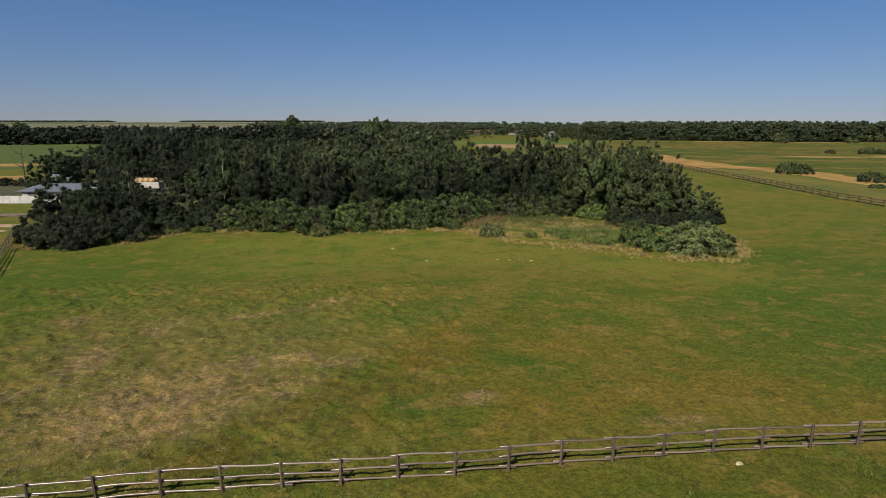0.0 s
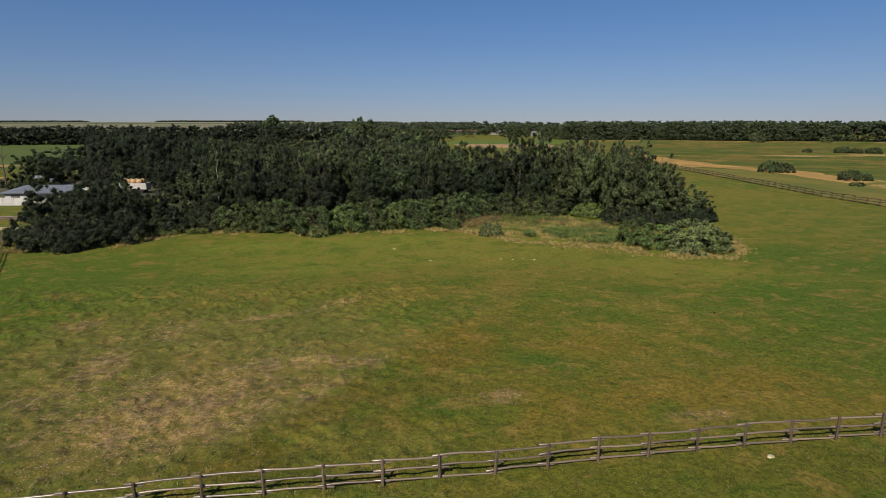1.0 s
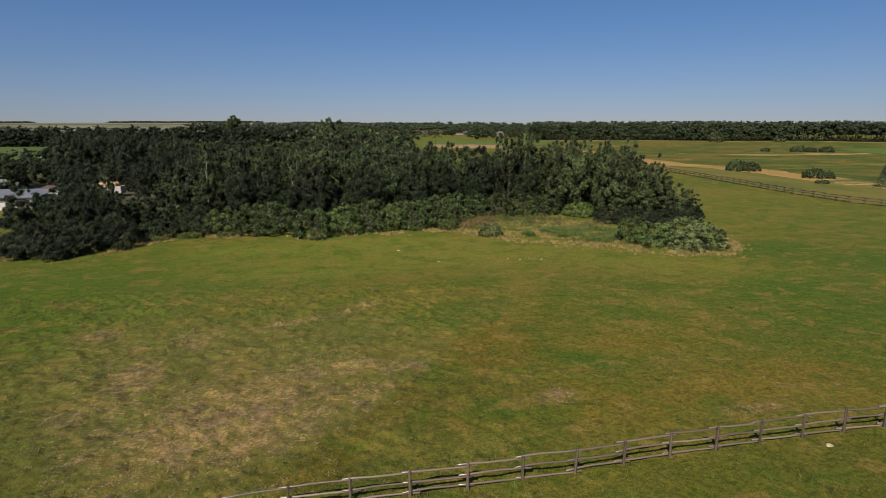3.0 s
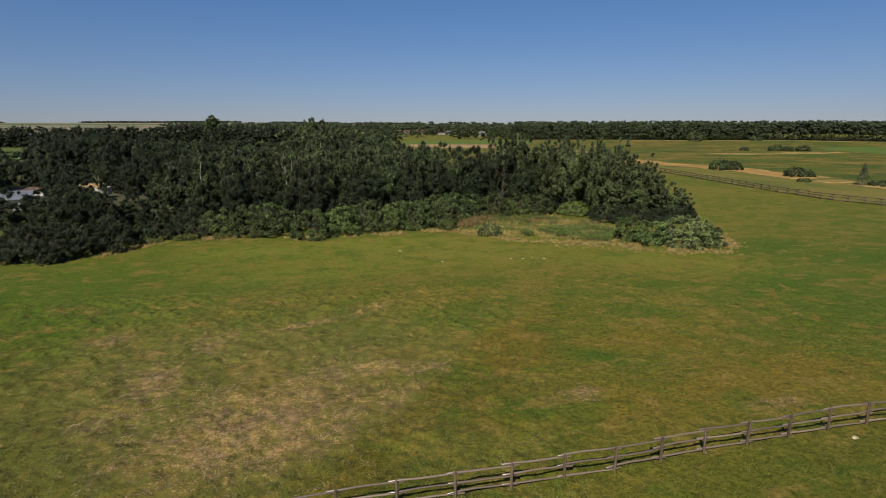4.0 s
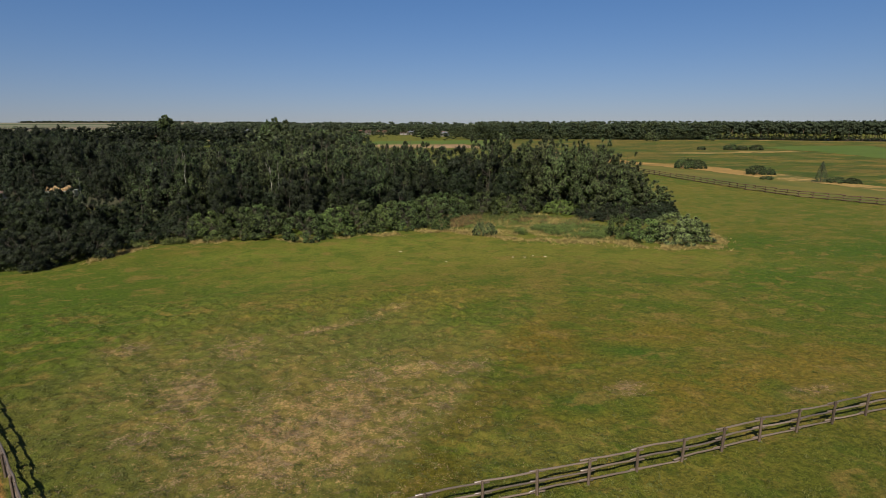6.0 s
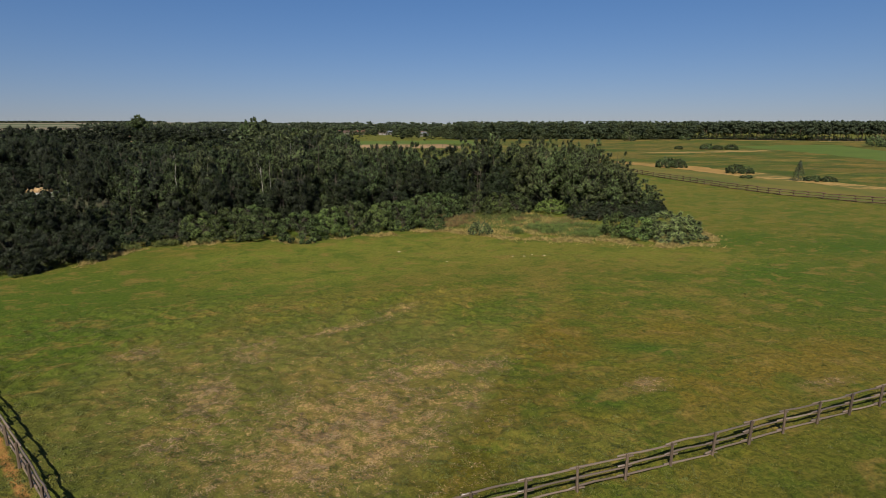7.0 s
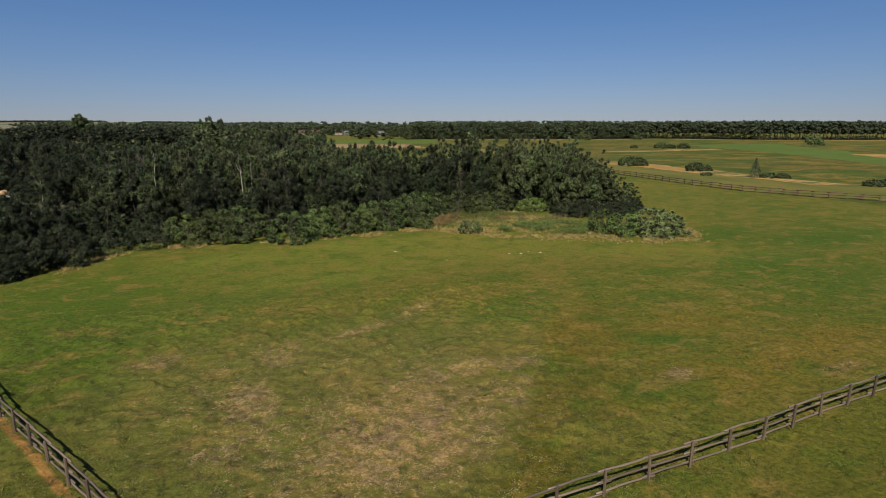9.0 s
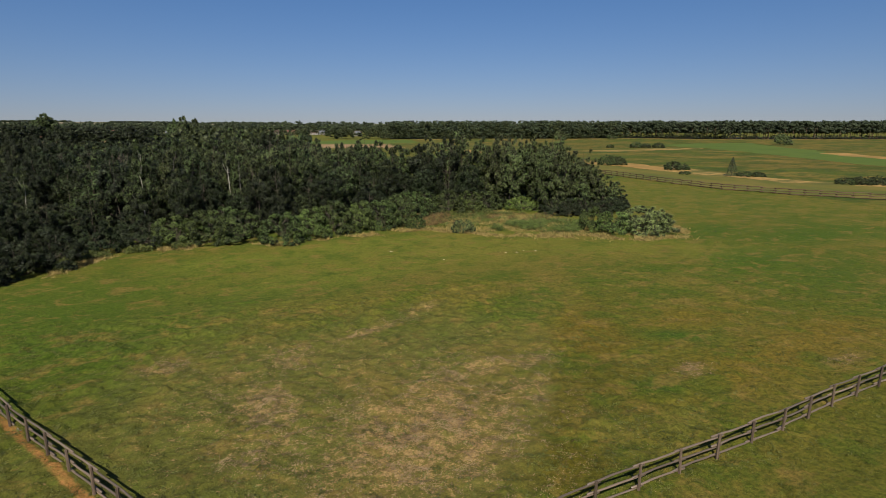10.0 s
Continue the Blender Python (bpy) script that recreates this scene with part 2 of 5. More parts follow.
    c = k.mix(k.step(fine, 0.56, 0.70, 0.0, 0.26), c, k.mix(1.0, c, (1.7, 1.55, 1.6), "MULTIPLY"))
    # beaten earth outside the fence by the track
    along = k.math("ADD", k.math("MULTIPLY", k.math("ADD", sx[0], 29.8), 0.850), k.math("MULTIPLY", k.math("SUBTRACT", sx[1], 28.4), 0.527))
    off = k.math("ABSOLUTE", k.math("ADD", along, 0.36))
    track = k.math("MULTIPLY", k.step(k.math("ADD", off, k.math("MULTIPLY", k.math("SUBTRACT", small, 0.5), 0.55)), 0.06, 0.30, 1.0, 0.0), k.step(sx[0], -27.5, -26.0, 1.0, 0.0))
    track = k.math("MULTIPLY", track, k.step(sx[1], 55, 66, 1.0, 0.0))
    c = k.mix(k.math("MULTIPLY", track, k.step(tuft, 0.40, 0.55, 0.95, 0.55)), c, k.mix(k.step(fine, 0.35, 0.65), (0.15, 0.072, 0.026), (0.30, 0.160, 0.066)))
    # far off the ground breaks up into fields
    vo = k.t.nodes.new("ShaderNodeTexVoronoi")
    mp = k.t.nodes.new("ShaderNodeMapping")
    mp.inputs["Scale"].default_value = (0.0022, 0.0052, 0.0)
    k.t.links.new(k.pos, mp.inputs["Vector"])
    k.t.links.new(mp.outputs[0], vo.inputs["Vector"])
    vo.inputs["Scale"].default_value = 1.0
    sp = k.t.nodes.new("ShaderNodeSeparateColor")
    k.t.links.new(vo.outputs["Color"], sp.inputs[0])
    crop = k.mix(k.step(sp.outputs[0], 0.60, 0.64), (0.060, 0.074, 0.034), (0.150, 0.135, 0.090))
    crop = k.mix(k.step(sp.outputs[1], 0.70, 0.74), crop, (0.15, 0.120, 0.080))
    c = k.mix(1.0, c, (1.12, 1.02, 0.78), "MULTIPLY")
    c = k.mix(k.step(sx[1], 850, 1000), c, crop)
    h = k.math("ADD", k.math("MULTIPLY", tuft, 0.15), k.math("MULTIPLY", fine, 0.065))
    h = k.math("ADD", h, k.math("ADD", k.math("MULTIPLY", small, 0.06), k.math("MULTIPLY", clump, 0.10)))
    k.bump(h, 0.85, 1.0)
    return k.base(c)


MEADOW = meadow_material()
WOOD_GREY = plain("weathered_wood", (0.130, 0.092, 0.062), (0.225, 0.168, 0.118), 1.6, 0.36, grain=(0.07, 0.05, 0.034), bump=0.15, dist=0.004, stretch=(0.25, 3, 3), local=True, spec=0.9, vary=0.32)
POST_WOOD = plain("post_wood", (0.085, 0.060, 0.040), (0.165, 0.122, 0.084), 2.5, 0.80, bump=0.5, stretch=(3, 3, 0.4), local=True, vary=0.25)
BARK = plain("bark", (0.07, 0.055, 0.04), (0.14, 0.115, 0.09), 2.5, 0.95, bump=0.6, dist=0.02)
BIRCH = plain("birch_bark", (0.30, 0.28, 0.24), (0.48, 0.45, 0.40), 1.5, 0.8, grain=(0.05, 0.045, 0.04), stretch=(1, 1, 4))
PINE_BARK = plain("pine_bark", (0.15, 0.092, 0.062), (0.25, 0.165, 0.115), 0.6, 0.95)
RAIL_BROWN = plain("brown_rail_wood", (0.105, 0.068, 0.044), (0.17, 0.115, 0.075), 1.6, 0.92, stretch=(0.25, 3, 3), local=True, spec=0.1, vary=0.2)
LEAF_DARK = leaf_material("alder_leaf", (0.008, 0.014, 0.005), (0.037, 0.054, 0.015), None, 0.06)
LEAF_MID = leaf_material("birch_leaf", (0.020, 0.034, 0.009), (0.085, 0.118, 0.032), (0.15, 0.17, 0.06))
LEAF_OLIVE = leaf_material("aspen_leaf", (0.032, 0.044, 0.014), (0.110, 0.132, 0.040), (0.19, 0.18, 0.08))
LEAF_GREY = leaf_material("poplar_leaf", (0.040, 0.062, 0.017), (0.140, 0.185, 0.055), (0.26, 0.28, 0.14))
LEAF_BRIGHT = leaf_material("bright_shrub_leaf", (0.048, 0.088, 0.016), (0.145, 0.200, 0.044))
LEAF_BALL = leaf_material("round_shrub_leaf", (0.075, 0.130, 0.020), (0.165, 0.225, 0.044))
LEAF_BUSH = leaf_material("shrub_leaf", (0.030, 0.054, 0.012), (0.105, 0.145, 0.036))
LEAF_WILLOW = leaf_material("willow_leaf", (0.070, 0.100, 0.022), (0.235, 0.285, 0.090), (0.5, 0.54, 0.32))
LEAF_FAR = leaf_material("far_leaf", (0.038, 0.054, 0.016), (0.092, 0.11, 0.034))
# needles lightened and evened out: distance haze is put into the colour
LEAF_PINE = leaf_material("hazed_pine_needles", (0.040, 0.059, 0.026), (0.080, 0.104, 0.046))
STRAW = leaf_material("dry_grass_blade", (0.27, 0.215, 0.060), (0.60, 0.47, 0.16), (0.13, 0.16, 0.03), 0.40)
RUST = leaf_material("sorrel_blade", (0.17, 0.12, 0.045), (0.33, 0.225, 0.09), (0.2, 0.19, 0.06), 0.4)
GRASS = leaf_material("grass_blade", (0.075, 0.094, 0.012), (0.165, 0.16, 0.026), (0.22, 0.165, 0.05), 0.4)
WEED = leaf_material("weed_leaf", (0.066, 0.098, 0.016), (0.135, 0.168, 0.036), None, 0.3)


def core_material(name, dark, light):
    """Inner foliage of a crown: small lit leaves and shaded gaps painted in colour."""
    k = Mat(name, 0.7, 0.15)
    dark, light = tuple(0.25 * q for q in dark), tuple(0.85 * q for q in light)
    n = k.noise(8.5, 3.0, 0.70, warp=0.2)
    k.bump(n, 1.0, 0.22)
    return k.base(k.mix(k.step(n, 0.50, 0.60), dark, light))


# inner masses behind the leaves, the crown's inner shade put into each colour
CORE_DARK = core_material("shaded_core_dark", (0.006, 0.009, 0.003), (0.0260, 0.0347, 0.0105))
CORE_MID = core_material("shaded_core_green", (0.008, 0.012, 0.004), (0.0409, 0.0508, 0.0155))
CORE_GREY = core_material("shaded_core_grey", (0.012, 0.016, 0.006), (0.0744, 0.0818, 0.0360))
CORE_LIGHT = core_material("shaded_core_light", (0.014, 0.022, 0.006), (0.0595, 0.0781, 0.0205))
CORE_BRIGHT = core_material("shaded_core_bright", (0.024, 0.038, 0.009), (0.0837, 0.1085, 0.0279))
# paler gaps than in the other crowns, for haze put into the colour
CORE_PINE = core_material("shaded_core_needles", (0.060, 0.084, 0.040), (0.056, 0.076, 0.034))
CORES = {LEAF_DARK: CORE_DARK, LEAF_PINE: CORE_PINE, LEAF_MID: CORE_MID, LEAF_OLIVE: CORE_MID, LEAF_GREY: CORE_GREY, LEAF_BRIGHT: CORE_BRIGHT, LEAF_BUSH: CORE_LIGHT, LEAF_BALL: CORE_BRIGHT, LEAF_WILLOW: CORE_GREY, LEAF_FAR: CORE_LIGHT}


# ---------------------------------------------------------------- mesh helpers
def mesh_of(name, verts, faces, mats, smooth=False, mat_index=None):
    """A mesh from an array of vertices and an array (or list) of equal faces."""
    me = bpy.data.meshes.new(name)
    verts, faces = np.asarray(verts, dtype=np.float32), np.asarray(faces, dtype=np.int32)
    n, k = faces.shape
    me.vertices.add(len(verts))
    me.vertices.foreach_set("co", verts.ravel())
    me.loops.add(n * k)
    me.loops.foreach_set("vertex_index", faces.ravel())
    me.polygons.add(n)
    me.polygons.foreach_set("loop_start", np.arange(0, n * k, k, dtype=np.int32))
    for m in (mats if isinstance(mats, (list, tuple)) else [mats]):
        me.materials.append(m)
    if mat_index is not None:
        me.polygons.foreach_set("material_index", np.asarray(mat_index, dtype=np.int32))
    me.polygons.foreach_set("use_smooth", np.full(n, smooth))
    me.update(calc_edges=True)
    return me


def part(name, data, parent, label="", at=None):
    """A mesh (or a bmesh with its material) as one object under a thing."""
    ob = new(name, data)
    ob.parent = parent
    if at is not None:
        ob.matrix_basis = at
    if label:
        ob["label"] = label
    return ob


def from_bm(name, bm, mat, smooth=False):
    me = bpy.data.meshes.new(name)
    bm.to_mesh(me)
    bm.free()
    me.materials.append(mat)
    if smooth:
        me.polygons.foreach_set("use_smooth", np.full(len(me.polygons), True))
    return me


def leaves(p, nrm, size, rng, narrow=0.5):
    """Small three-cornered leaves at the points p, roughly square to nrm."""
    n = len(p)
    a = rng.normal(size=(n, 3))
    u = np.cross(nrm, a)
    u /= np.linalg.norm(u, axis=1, keepdims=True) + 1e-9
    w = np.cross(nrm, u)
    w /= np.linalg.norm(w, axis=1, keepdims=True) + 1e-9
    s = np.asarray(size).reshape(-1, 1)
    v = np.stack([p + u * s, p - u * s * 0.7 + w * s * narrow * 1.1, p - u * s * 0.7 - w * s * narrow * 1.1], axis=1)
    return v.reshape(-1, 3), np.arange(3 * n).reshape(n, 3)


def tube(points, radii, sides=6):
    """A tapered tube along points."""
    pts = np.asarray(points, float)
    vs, fs = [], []
    for i, q in enumerate(pts):
        d = pts[min(i + 1, len(pts) - 1)] - pts[max(i - 1, 0)]
        d /= np.linalg.norm(d) + 1e-9
        side = np.cross(d, (0.3, 1, 0.2))
        side /= np.linalg.norm(side)
        other = np.cross(d, side)
        for j in range(sides):
            a = 2 * math.pi * j / sides
            vs.append(q + radii[i] * (math.cos(a) * side + math.sin(a) * other))
    for i in range(len(pts) - 1):
        for j in range(sides):
            fs.append((i * sides + j, i * sides + (j + 1) % sides, (i + 1) * sides + (j + 1) % sides, (i + 1) * sides + j))
    return vs, fs


def join(pieces):
    vs, fs, k = [], [], 0
    for v, f in pieces:
        vs.append(np.asarray(v, float))
        fs.append(np.asarray(f) + k)
        k += len(v)
    return np.concatenate(vs), np.concatenate(fs)


def ball_shape(level):
    bm = bmesh.new()
    bmesh.ops.create_icosphere(bm, subdivisions=level, radius=1.0)
    bm.verts.ensure_lookup_table()
    res = np.array([q.co[:] for q in bm.verts]), np.array([[q.index for q in f.verts] for f in bm.faces])
    bm.free()
    return res


LUMP_COARSE = ball_shape(1)


def lumps(rng, centres, radii, tall, shape):
    """Uneven rounded masses of inner foliage."""
    v, f = shape
    n, m = len(centres), len(v)
    wob = 1 + rng.normal(size=(n, m, 1)) * 0.20
    sz = np.column_stack([radii, radii, np.asarray(radii) * tall])
    vs = v[None] * wob * sz[:, None, :] + np.asarray(centres)[:, None, :]
    fs = f[None] + (np.arange(n) * m)[:, None, None]
    tri = fs.reshape(-1, 3)
    return vs.reshape(-1, 3), tri


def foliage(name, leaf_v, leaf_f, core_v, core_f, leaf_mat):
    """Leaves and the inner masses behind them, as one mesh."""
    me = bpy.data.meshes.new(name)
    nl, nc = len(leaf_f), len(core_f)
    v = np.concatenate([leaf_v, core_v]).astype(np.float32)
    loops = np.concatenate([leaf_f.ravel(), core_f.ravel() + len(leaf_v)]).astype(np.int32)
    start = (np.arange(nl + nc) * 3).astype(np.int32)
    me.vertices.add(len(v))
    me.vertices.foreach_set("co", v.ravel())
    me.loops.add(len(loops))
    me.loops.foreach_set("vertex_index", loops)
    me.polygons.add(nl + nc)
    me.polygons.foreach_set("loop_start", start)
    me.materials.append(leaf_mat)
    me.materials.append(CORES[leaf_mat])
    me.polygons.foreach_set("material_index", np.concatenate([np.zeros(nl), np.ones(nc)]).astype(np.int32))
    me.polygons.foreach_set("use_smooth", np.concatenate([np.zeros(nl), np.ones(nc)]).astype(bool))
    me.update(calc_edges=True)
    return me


def crown_points(rng, height, radius, low, clumps, per, clump_r, profile, hollow=0.12, uneven=0.28, stand=(1.0, 1.8)):
    """Points and outward directions on boughs of many small leaf clumps inside a crown's outline."""
    boughs = clumps if clumps < 30 else clumps * 3 // 5
    bs = []
    while len(bs) < boughs:
        h = rng.uniform(0, 1)
        w = profile(h)
        a, r = rng.uniform(0, 2 * math.pi), math.sqrt(rng.uniform(hollow, 1))
        if rng.uniform() < w and w > 0.22:
            lump = 1 + uneven * (math.sin(3 * a + 5 * h) + rng.normal() * 0.35)
            bs.append((math.cos(a) * r * w * radius * lump, math.sin(a) * r * w * radius * lump, low + h * (height - low), w))
    bs = np.array(bs)
    # clumps sit on the upper and outer side of their bough
    own = np.arange(clumps) % boughs
    e = rng.normal(size=(clumps, 3)) * (1, 1, 0.8) + np.column_stack([bs[own, :2] / radius, np.full(clumps, 0.45)]) * 0.8
    e /= np.linalg.norm(e, axis=1, keepdims=True)
    br = 0.28 * radius * (1 - 0.8 * hollow) * (0.45 + 0.55 * bs[own, 3]) * rng.uniform(0.55, 1.15, boughs)[own]
    at = bs[own, :3] + e * (br * rng.uniform(0.45, 1.0, clumps))[:, None] * (1, 1, 0.5 + 0.35 * sum(stand) / 2)
    at[:, 2] = np.maximum(at[:, 2], low)
    cs = np.column_stack([at, bs[own, 3]])
    idx = np.repeat(np.arange(clumps), per)
    d = rng.normal(size=(clumps * per, 3))
    d /= np.linalg.norm(d, axis=1, keepdims=True)
    cr = clump_r * (0.40 + 0.60 * cs[:, 3]) * rng.uniform(0.50, 1.15, clumps)
    tall = rng.uniform(*stand, clumps)
    rad = cr[idx] * (0.55 + 0.80 * rng.uniform(0, 1, len(idx)))
    p = cs[idx, :3] + d * rad[:, None] * np.column_stack([np.ones(len(idx)), np.ones(len(idx)), tall[idx]])
    whole = cs[:, :3] * (1 / radius, 1 / radius, 1 / (height - low)) - (0, 0, low / (height - low) + 0.45)
    out = 0.25 * d + 0.55 * e[idx] + 0.45 * whole[idx] + rng.normal(size=d.shape) * 0.50 + (0, 0, 0.15)
    out /= np.linalg.norm(out, axis=1, keepdims=True)
    return p, out, np.column_stack([cs[:, :3], cr, tall])


PROFILES = {
    "oval": lambda h: math.sin(math.pi * (0.14 + 0.75 * h)) ** 0.75,
    "spire": lambda h: (1 - 0.84 * h) ** 0.8 * min(1, 0.45 + 2.5 * h),
    "round": lambda h: max(0.15, math.sqrt(max(0.0, 1 - (1.5 * h - 0.45) ** 2))),
    "flat": lambda h: min(1.0, 0.55 + 1.6 * h, 1.45 - 0.70 * h),
    "dome": lambda h: max(0.12, math.sqrt(max(0.0, 1 - h * h))),
}


def make_tree(seed, kind, height, radius, low, leaf_mat, bark, clumps=46, per=56, leaf=0.20, clump_r=0.85, shape="oval", stems=1, label="", hollow=0.12, uneven=0.28, stand=(1.0, 1.8)):
    """A tree: tapered trunk with limbs, and a crown of many small leaves."""
    rng = np.random.default_rng(seed)
    tree = new(kind)
    p, out, cs = crown_points(rng, height, radius, low, clumps, per, clump_r, PROFILES[shape], hollow, uneven, stand)
    wood = []
    for s in range(stems):
        lean = rng.normal(size=2) * (0.25 if stems == 1 else 0.9)
        foot = rng.normal(size=2) * (0 if stems == 1 else 0.25)
        r0 = height * (0.0085 if stems == 1 else 0.007)
        hs = np.linspace(0, 0.93, 7)
        path = [(foot[0] + lean[0] * h ** 1.5 + rng.normal() * 0.08 * (h > 0), foot[1] + lean[1] * h ** 1.5 + rng.normal() * 0.08 * (h > 0), h * height - 0.15 * (h == 0)) for h in hs]
        wood.append(tube(path, [r0 * (1.35 if h == 0 else 1) * (1 - 0.88 * h) for h in hs], 6))
        path = np.array(path)
        for c in cs[s::max(3, clumps // 10)]:
            i = int(np.argmin(abs(path[:, 2] - max(low * 0.7, c[2] - 0.9 - 0.25 * np.linalg.norm(c[:2])))))
            a, b = path[i], c[:3]
            m = (a + b) / 2 + (0, 0, -0.12 * np.linalg.norm(b - a))
            wood.append(tube([a, m, b], [r0 * 0.42 * (1 - hs[i]) + 0.012, r0 * 0.25 * (1 - hs[i]) + 0.010, 0.008], 5))
    part("trunk", mesh_of("trunk", *join(wood), bark, True), tree)
    v, f = leaves(p, out, rng.uniform(0.65, 1.25, len(p)) * leaf, rng)
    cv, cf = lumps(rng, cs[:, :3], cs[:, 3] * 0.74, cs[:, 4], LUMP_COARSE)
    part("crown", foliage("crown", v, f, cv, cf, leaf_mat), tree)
    return tagged(tree, label, "tree")


def spread(ob, places, group):
    """Sets a thing at the first place and copies it to the others: (x, y, z, turn, width, height)."""
    for i, (x, y, z, turn, w, h) in enumerate(places):
        m = pose(x, y, z, 0, 0, turn) @ Matrix.Diagonal((w, w, h, 1))
        if i == 0:
            ob.matrix_basis = m
            tagged(ob, group=group)
        else:
            o = copy_thing(ob, m)
            o.matrix_basis = m


def inside(x, y, poly):
    hit, j = False, len(poly) - 1
    for i in range(len(poly)):
        (xi, yi), (xj, yj) = poly[i], poly[j]
        if (yi > y) != (yj > y) and x < (xj - xi) * (y - yi) / (yj - yi) + xi:
            hit = not hit
        j = i
    return hit


def scatter(rnd, poly, gap, jitter=0.42):
    xs, ys = [q[0] for q in poly], [q[1] for q in poly]
    res = []
    y, row = min(ys), 0
    while y < max(ys):
        x = min(xs) + (gap / 2 if row % 2 else 0)
        while x < max(xs):
            px, py = x + rnd.uniform(-1, 1) * gap * jitter, y + rnd.uniform(-1, 1) * gap * jitter
            if inside(px, py, poly):
                res.append((px, py))
            x += gap
        y += gap * 0.87
        row += 1
    return res


def blades(rng, xy, count, height, wide, lean, base_z=0.0):
    """Tufts of upright grass blades as thin triangles."""
    n = len(xy)
    idx = np.repeat(np.arange(n), count)
    hgt = np.asarray(height)[idx] * rng.uniform(0.55, 1.15, len(idx))
    a = rng.uniform(0, 2 * math.pi, len(idx))
    off = rng.normal(size=(len(idx), 2)) * np.asarray(wide)[idx, None] * 1.6
    root = np.column_stack([xy[idx] + off, np.broadcast_to(base_z, n)[idx] - 0.01])
    side = np.column_stack([np.cos(a), np.sin(a), np.zeros(len(idx))]) * (np.asarray(wide)[idx, None] * 0.5)
    la = rng.uniform(0, 2 * math.pi, len(idx))
    tip = root + np.column_stack([np.cos(la) * lean * hgt, np.sin(la) * lean * hgt, hgt])
    v = np.stack([root - side, root + side, tip], axis=1).reshape(-1, 3)
    return v, np.arange(3 * len(idx)).reshape(-1, 3)


# ---------------------------------------------------------------- ground
def ground_sheet():
    xs = np.concatenate([np.linspace(-4200, -400, 12), np.linspace(-300, 400, 71), np.linspace(500, 4200, 12)])
    ys = np.concatenate([np.linspace(-1500, -100, 8), np.linspace(-40, 300, 69), np.linspace(330, 1000, 24), np.linspace(1200, 4600, 14)])
    gx, gy = np.meshgrid(xs, ys)
    gz = np.zeros_like(gx)
    far = np.clip((gy - 900) / 2500, 0, 1) * np.clip((900 - gx) / 1600, 0, 1)
    gz += 16 * far ** 1.4
    v = np.column_stack([gx.ravel(), gy.ravel(), gz.ravel()])
    w = len(xs)
    i = (np.arange(len(ys) - 1)[:, None] * w + np.arange(w - 1)[None, :]).ravel()
    f = np.column_stack([i, i + 1, i + w + 1, i + w])
    ob = new("ground", mesh_of("ground", v, f, MEADOW, True))
    return tagged(ob, "grazed green meadow with straw-brown worn patches", "meadow", kind="structure")


ground = ground_sheet()


def lattice(grid, x, y, cell):
    """Smooth heights from 0 to 1 on a square lattice of random values."""
    u, v = x / cell + 200, y / cell + 17
    i, j = np.floor(u).astype(int), np.floor(v).astype(int)
    a, b = u - i, v - j
    a, b = a * a * (3 - 2 * a), b * b * (3 - 2 * b)
    i, j = i % 511, j % 511
    return (grid[i, j] * (1 - a) + grid[i + 1, j] * a) * (1 - b) + (grid[i, j + 1] * (1 - a) + grid[i + 1, j + 1] * a) * b


GRIDS = np.random.default_rng(41).uniform(0, 1, (7, 512, 512))
TURF = (-44.0, 34.0, 19.0, 54.0)


def turf_height(x, y):
    """The near meadow's relief: low tussocks and trodden hollows."""
    n1, n2, n3 = lattice(GRIDS[0], x, y, 0.62), lattice(GRIDS[1], x, y, 2.3), lattice(GRIDS[2], x + 0.4 * y, y, 0.33)
    rough = np.clip(1.05 - (x + 6) / 16, 0.35, 1.0) * (0.35 + 0.9 * n2)
    z = rough * (0.32 * np.clip(n1 - 0.32, 0, 1) + 0.22 * n3) + 0.01
    edge = np.minimum.reduce([x - TURF[0], TURF[1] - x, (y - TURF[2]) * 1.6, TURF[3] - y])
    return z * np.clip(edge / 4, 0, 1) + 0.004


def tussocks():
    rng = np.random.default_rng(43)
    cell = 0.165
    xs, ys = np.arange(TURF[0], TURF[1], cell), np.arange(TURF[2], TURF[3], cell)
    gx, gy = np.meshgrid(xs, ys)
    gx, gy = gx + rng.normal(size=gx.shape) * 0.03, gy + rng.normal(size=gx.shape) * 0.03
    w = len(xs)
    i = (np.arange(len(ys) - 1)[:, None] * w + np.arange(w - 1)[None, :]).ravel()
    f = np.column_stack([i, i + 1, i + w + 1, i + w])
    ob = new("ground", mesh_of("ground", np.column_stack([gx.ravel(), gy.ravel(), turf_height(gx, gy).ravel()]), f, MEADOW, True))
    return tagged(ob, "uneven tussocky meadow with trodden straw-brown patches", "meadow", kind="structure")


tussocks()


def field(name, pts, mat, z, label):
    """A thin sheet of another crop or sward, with an uneven edge."""
    rnd = random.Random(len(label) + len(pts))
    bm = bmesh.new()
    ring = []
    for (x0, y0), (x1, y1) in zip(pts, pts[1:] + pts[:1]):
        n = max(2, int(math.hypot(x1 - x0, y1 - y0) / 6))
        n = min(n, 40)
        for i in range(n):
            s = i / n
            j = 0.012 * math.hypot(x0, y0) * 0.6
            ring.append(bm.verts.new((x0 + (x1 - x0) * s + rnd.uniform(-j, j), y0 + (y1 - y0) * s + rnd.uniform(-j, j), z)))
    bm.faces.new(ring)
    bmesh.ops.triangulate(bm, faces=bm.faces)
    ob = new(name, from_bm(name, bm, mat))
    return tagged(ob, label, "field", kind="structure")


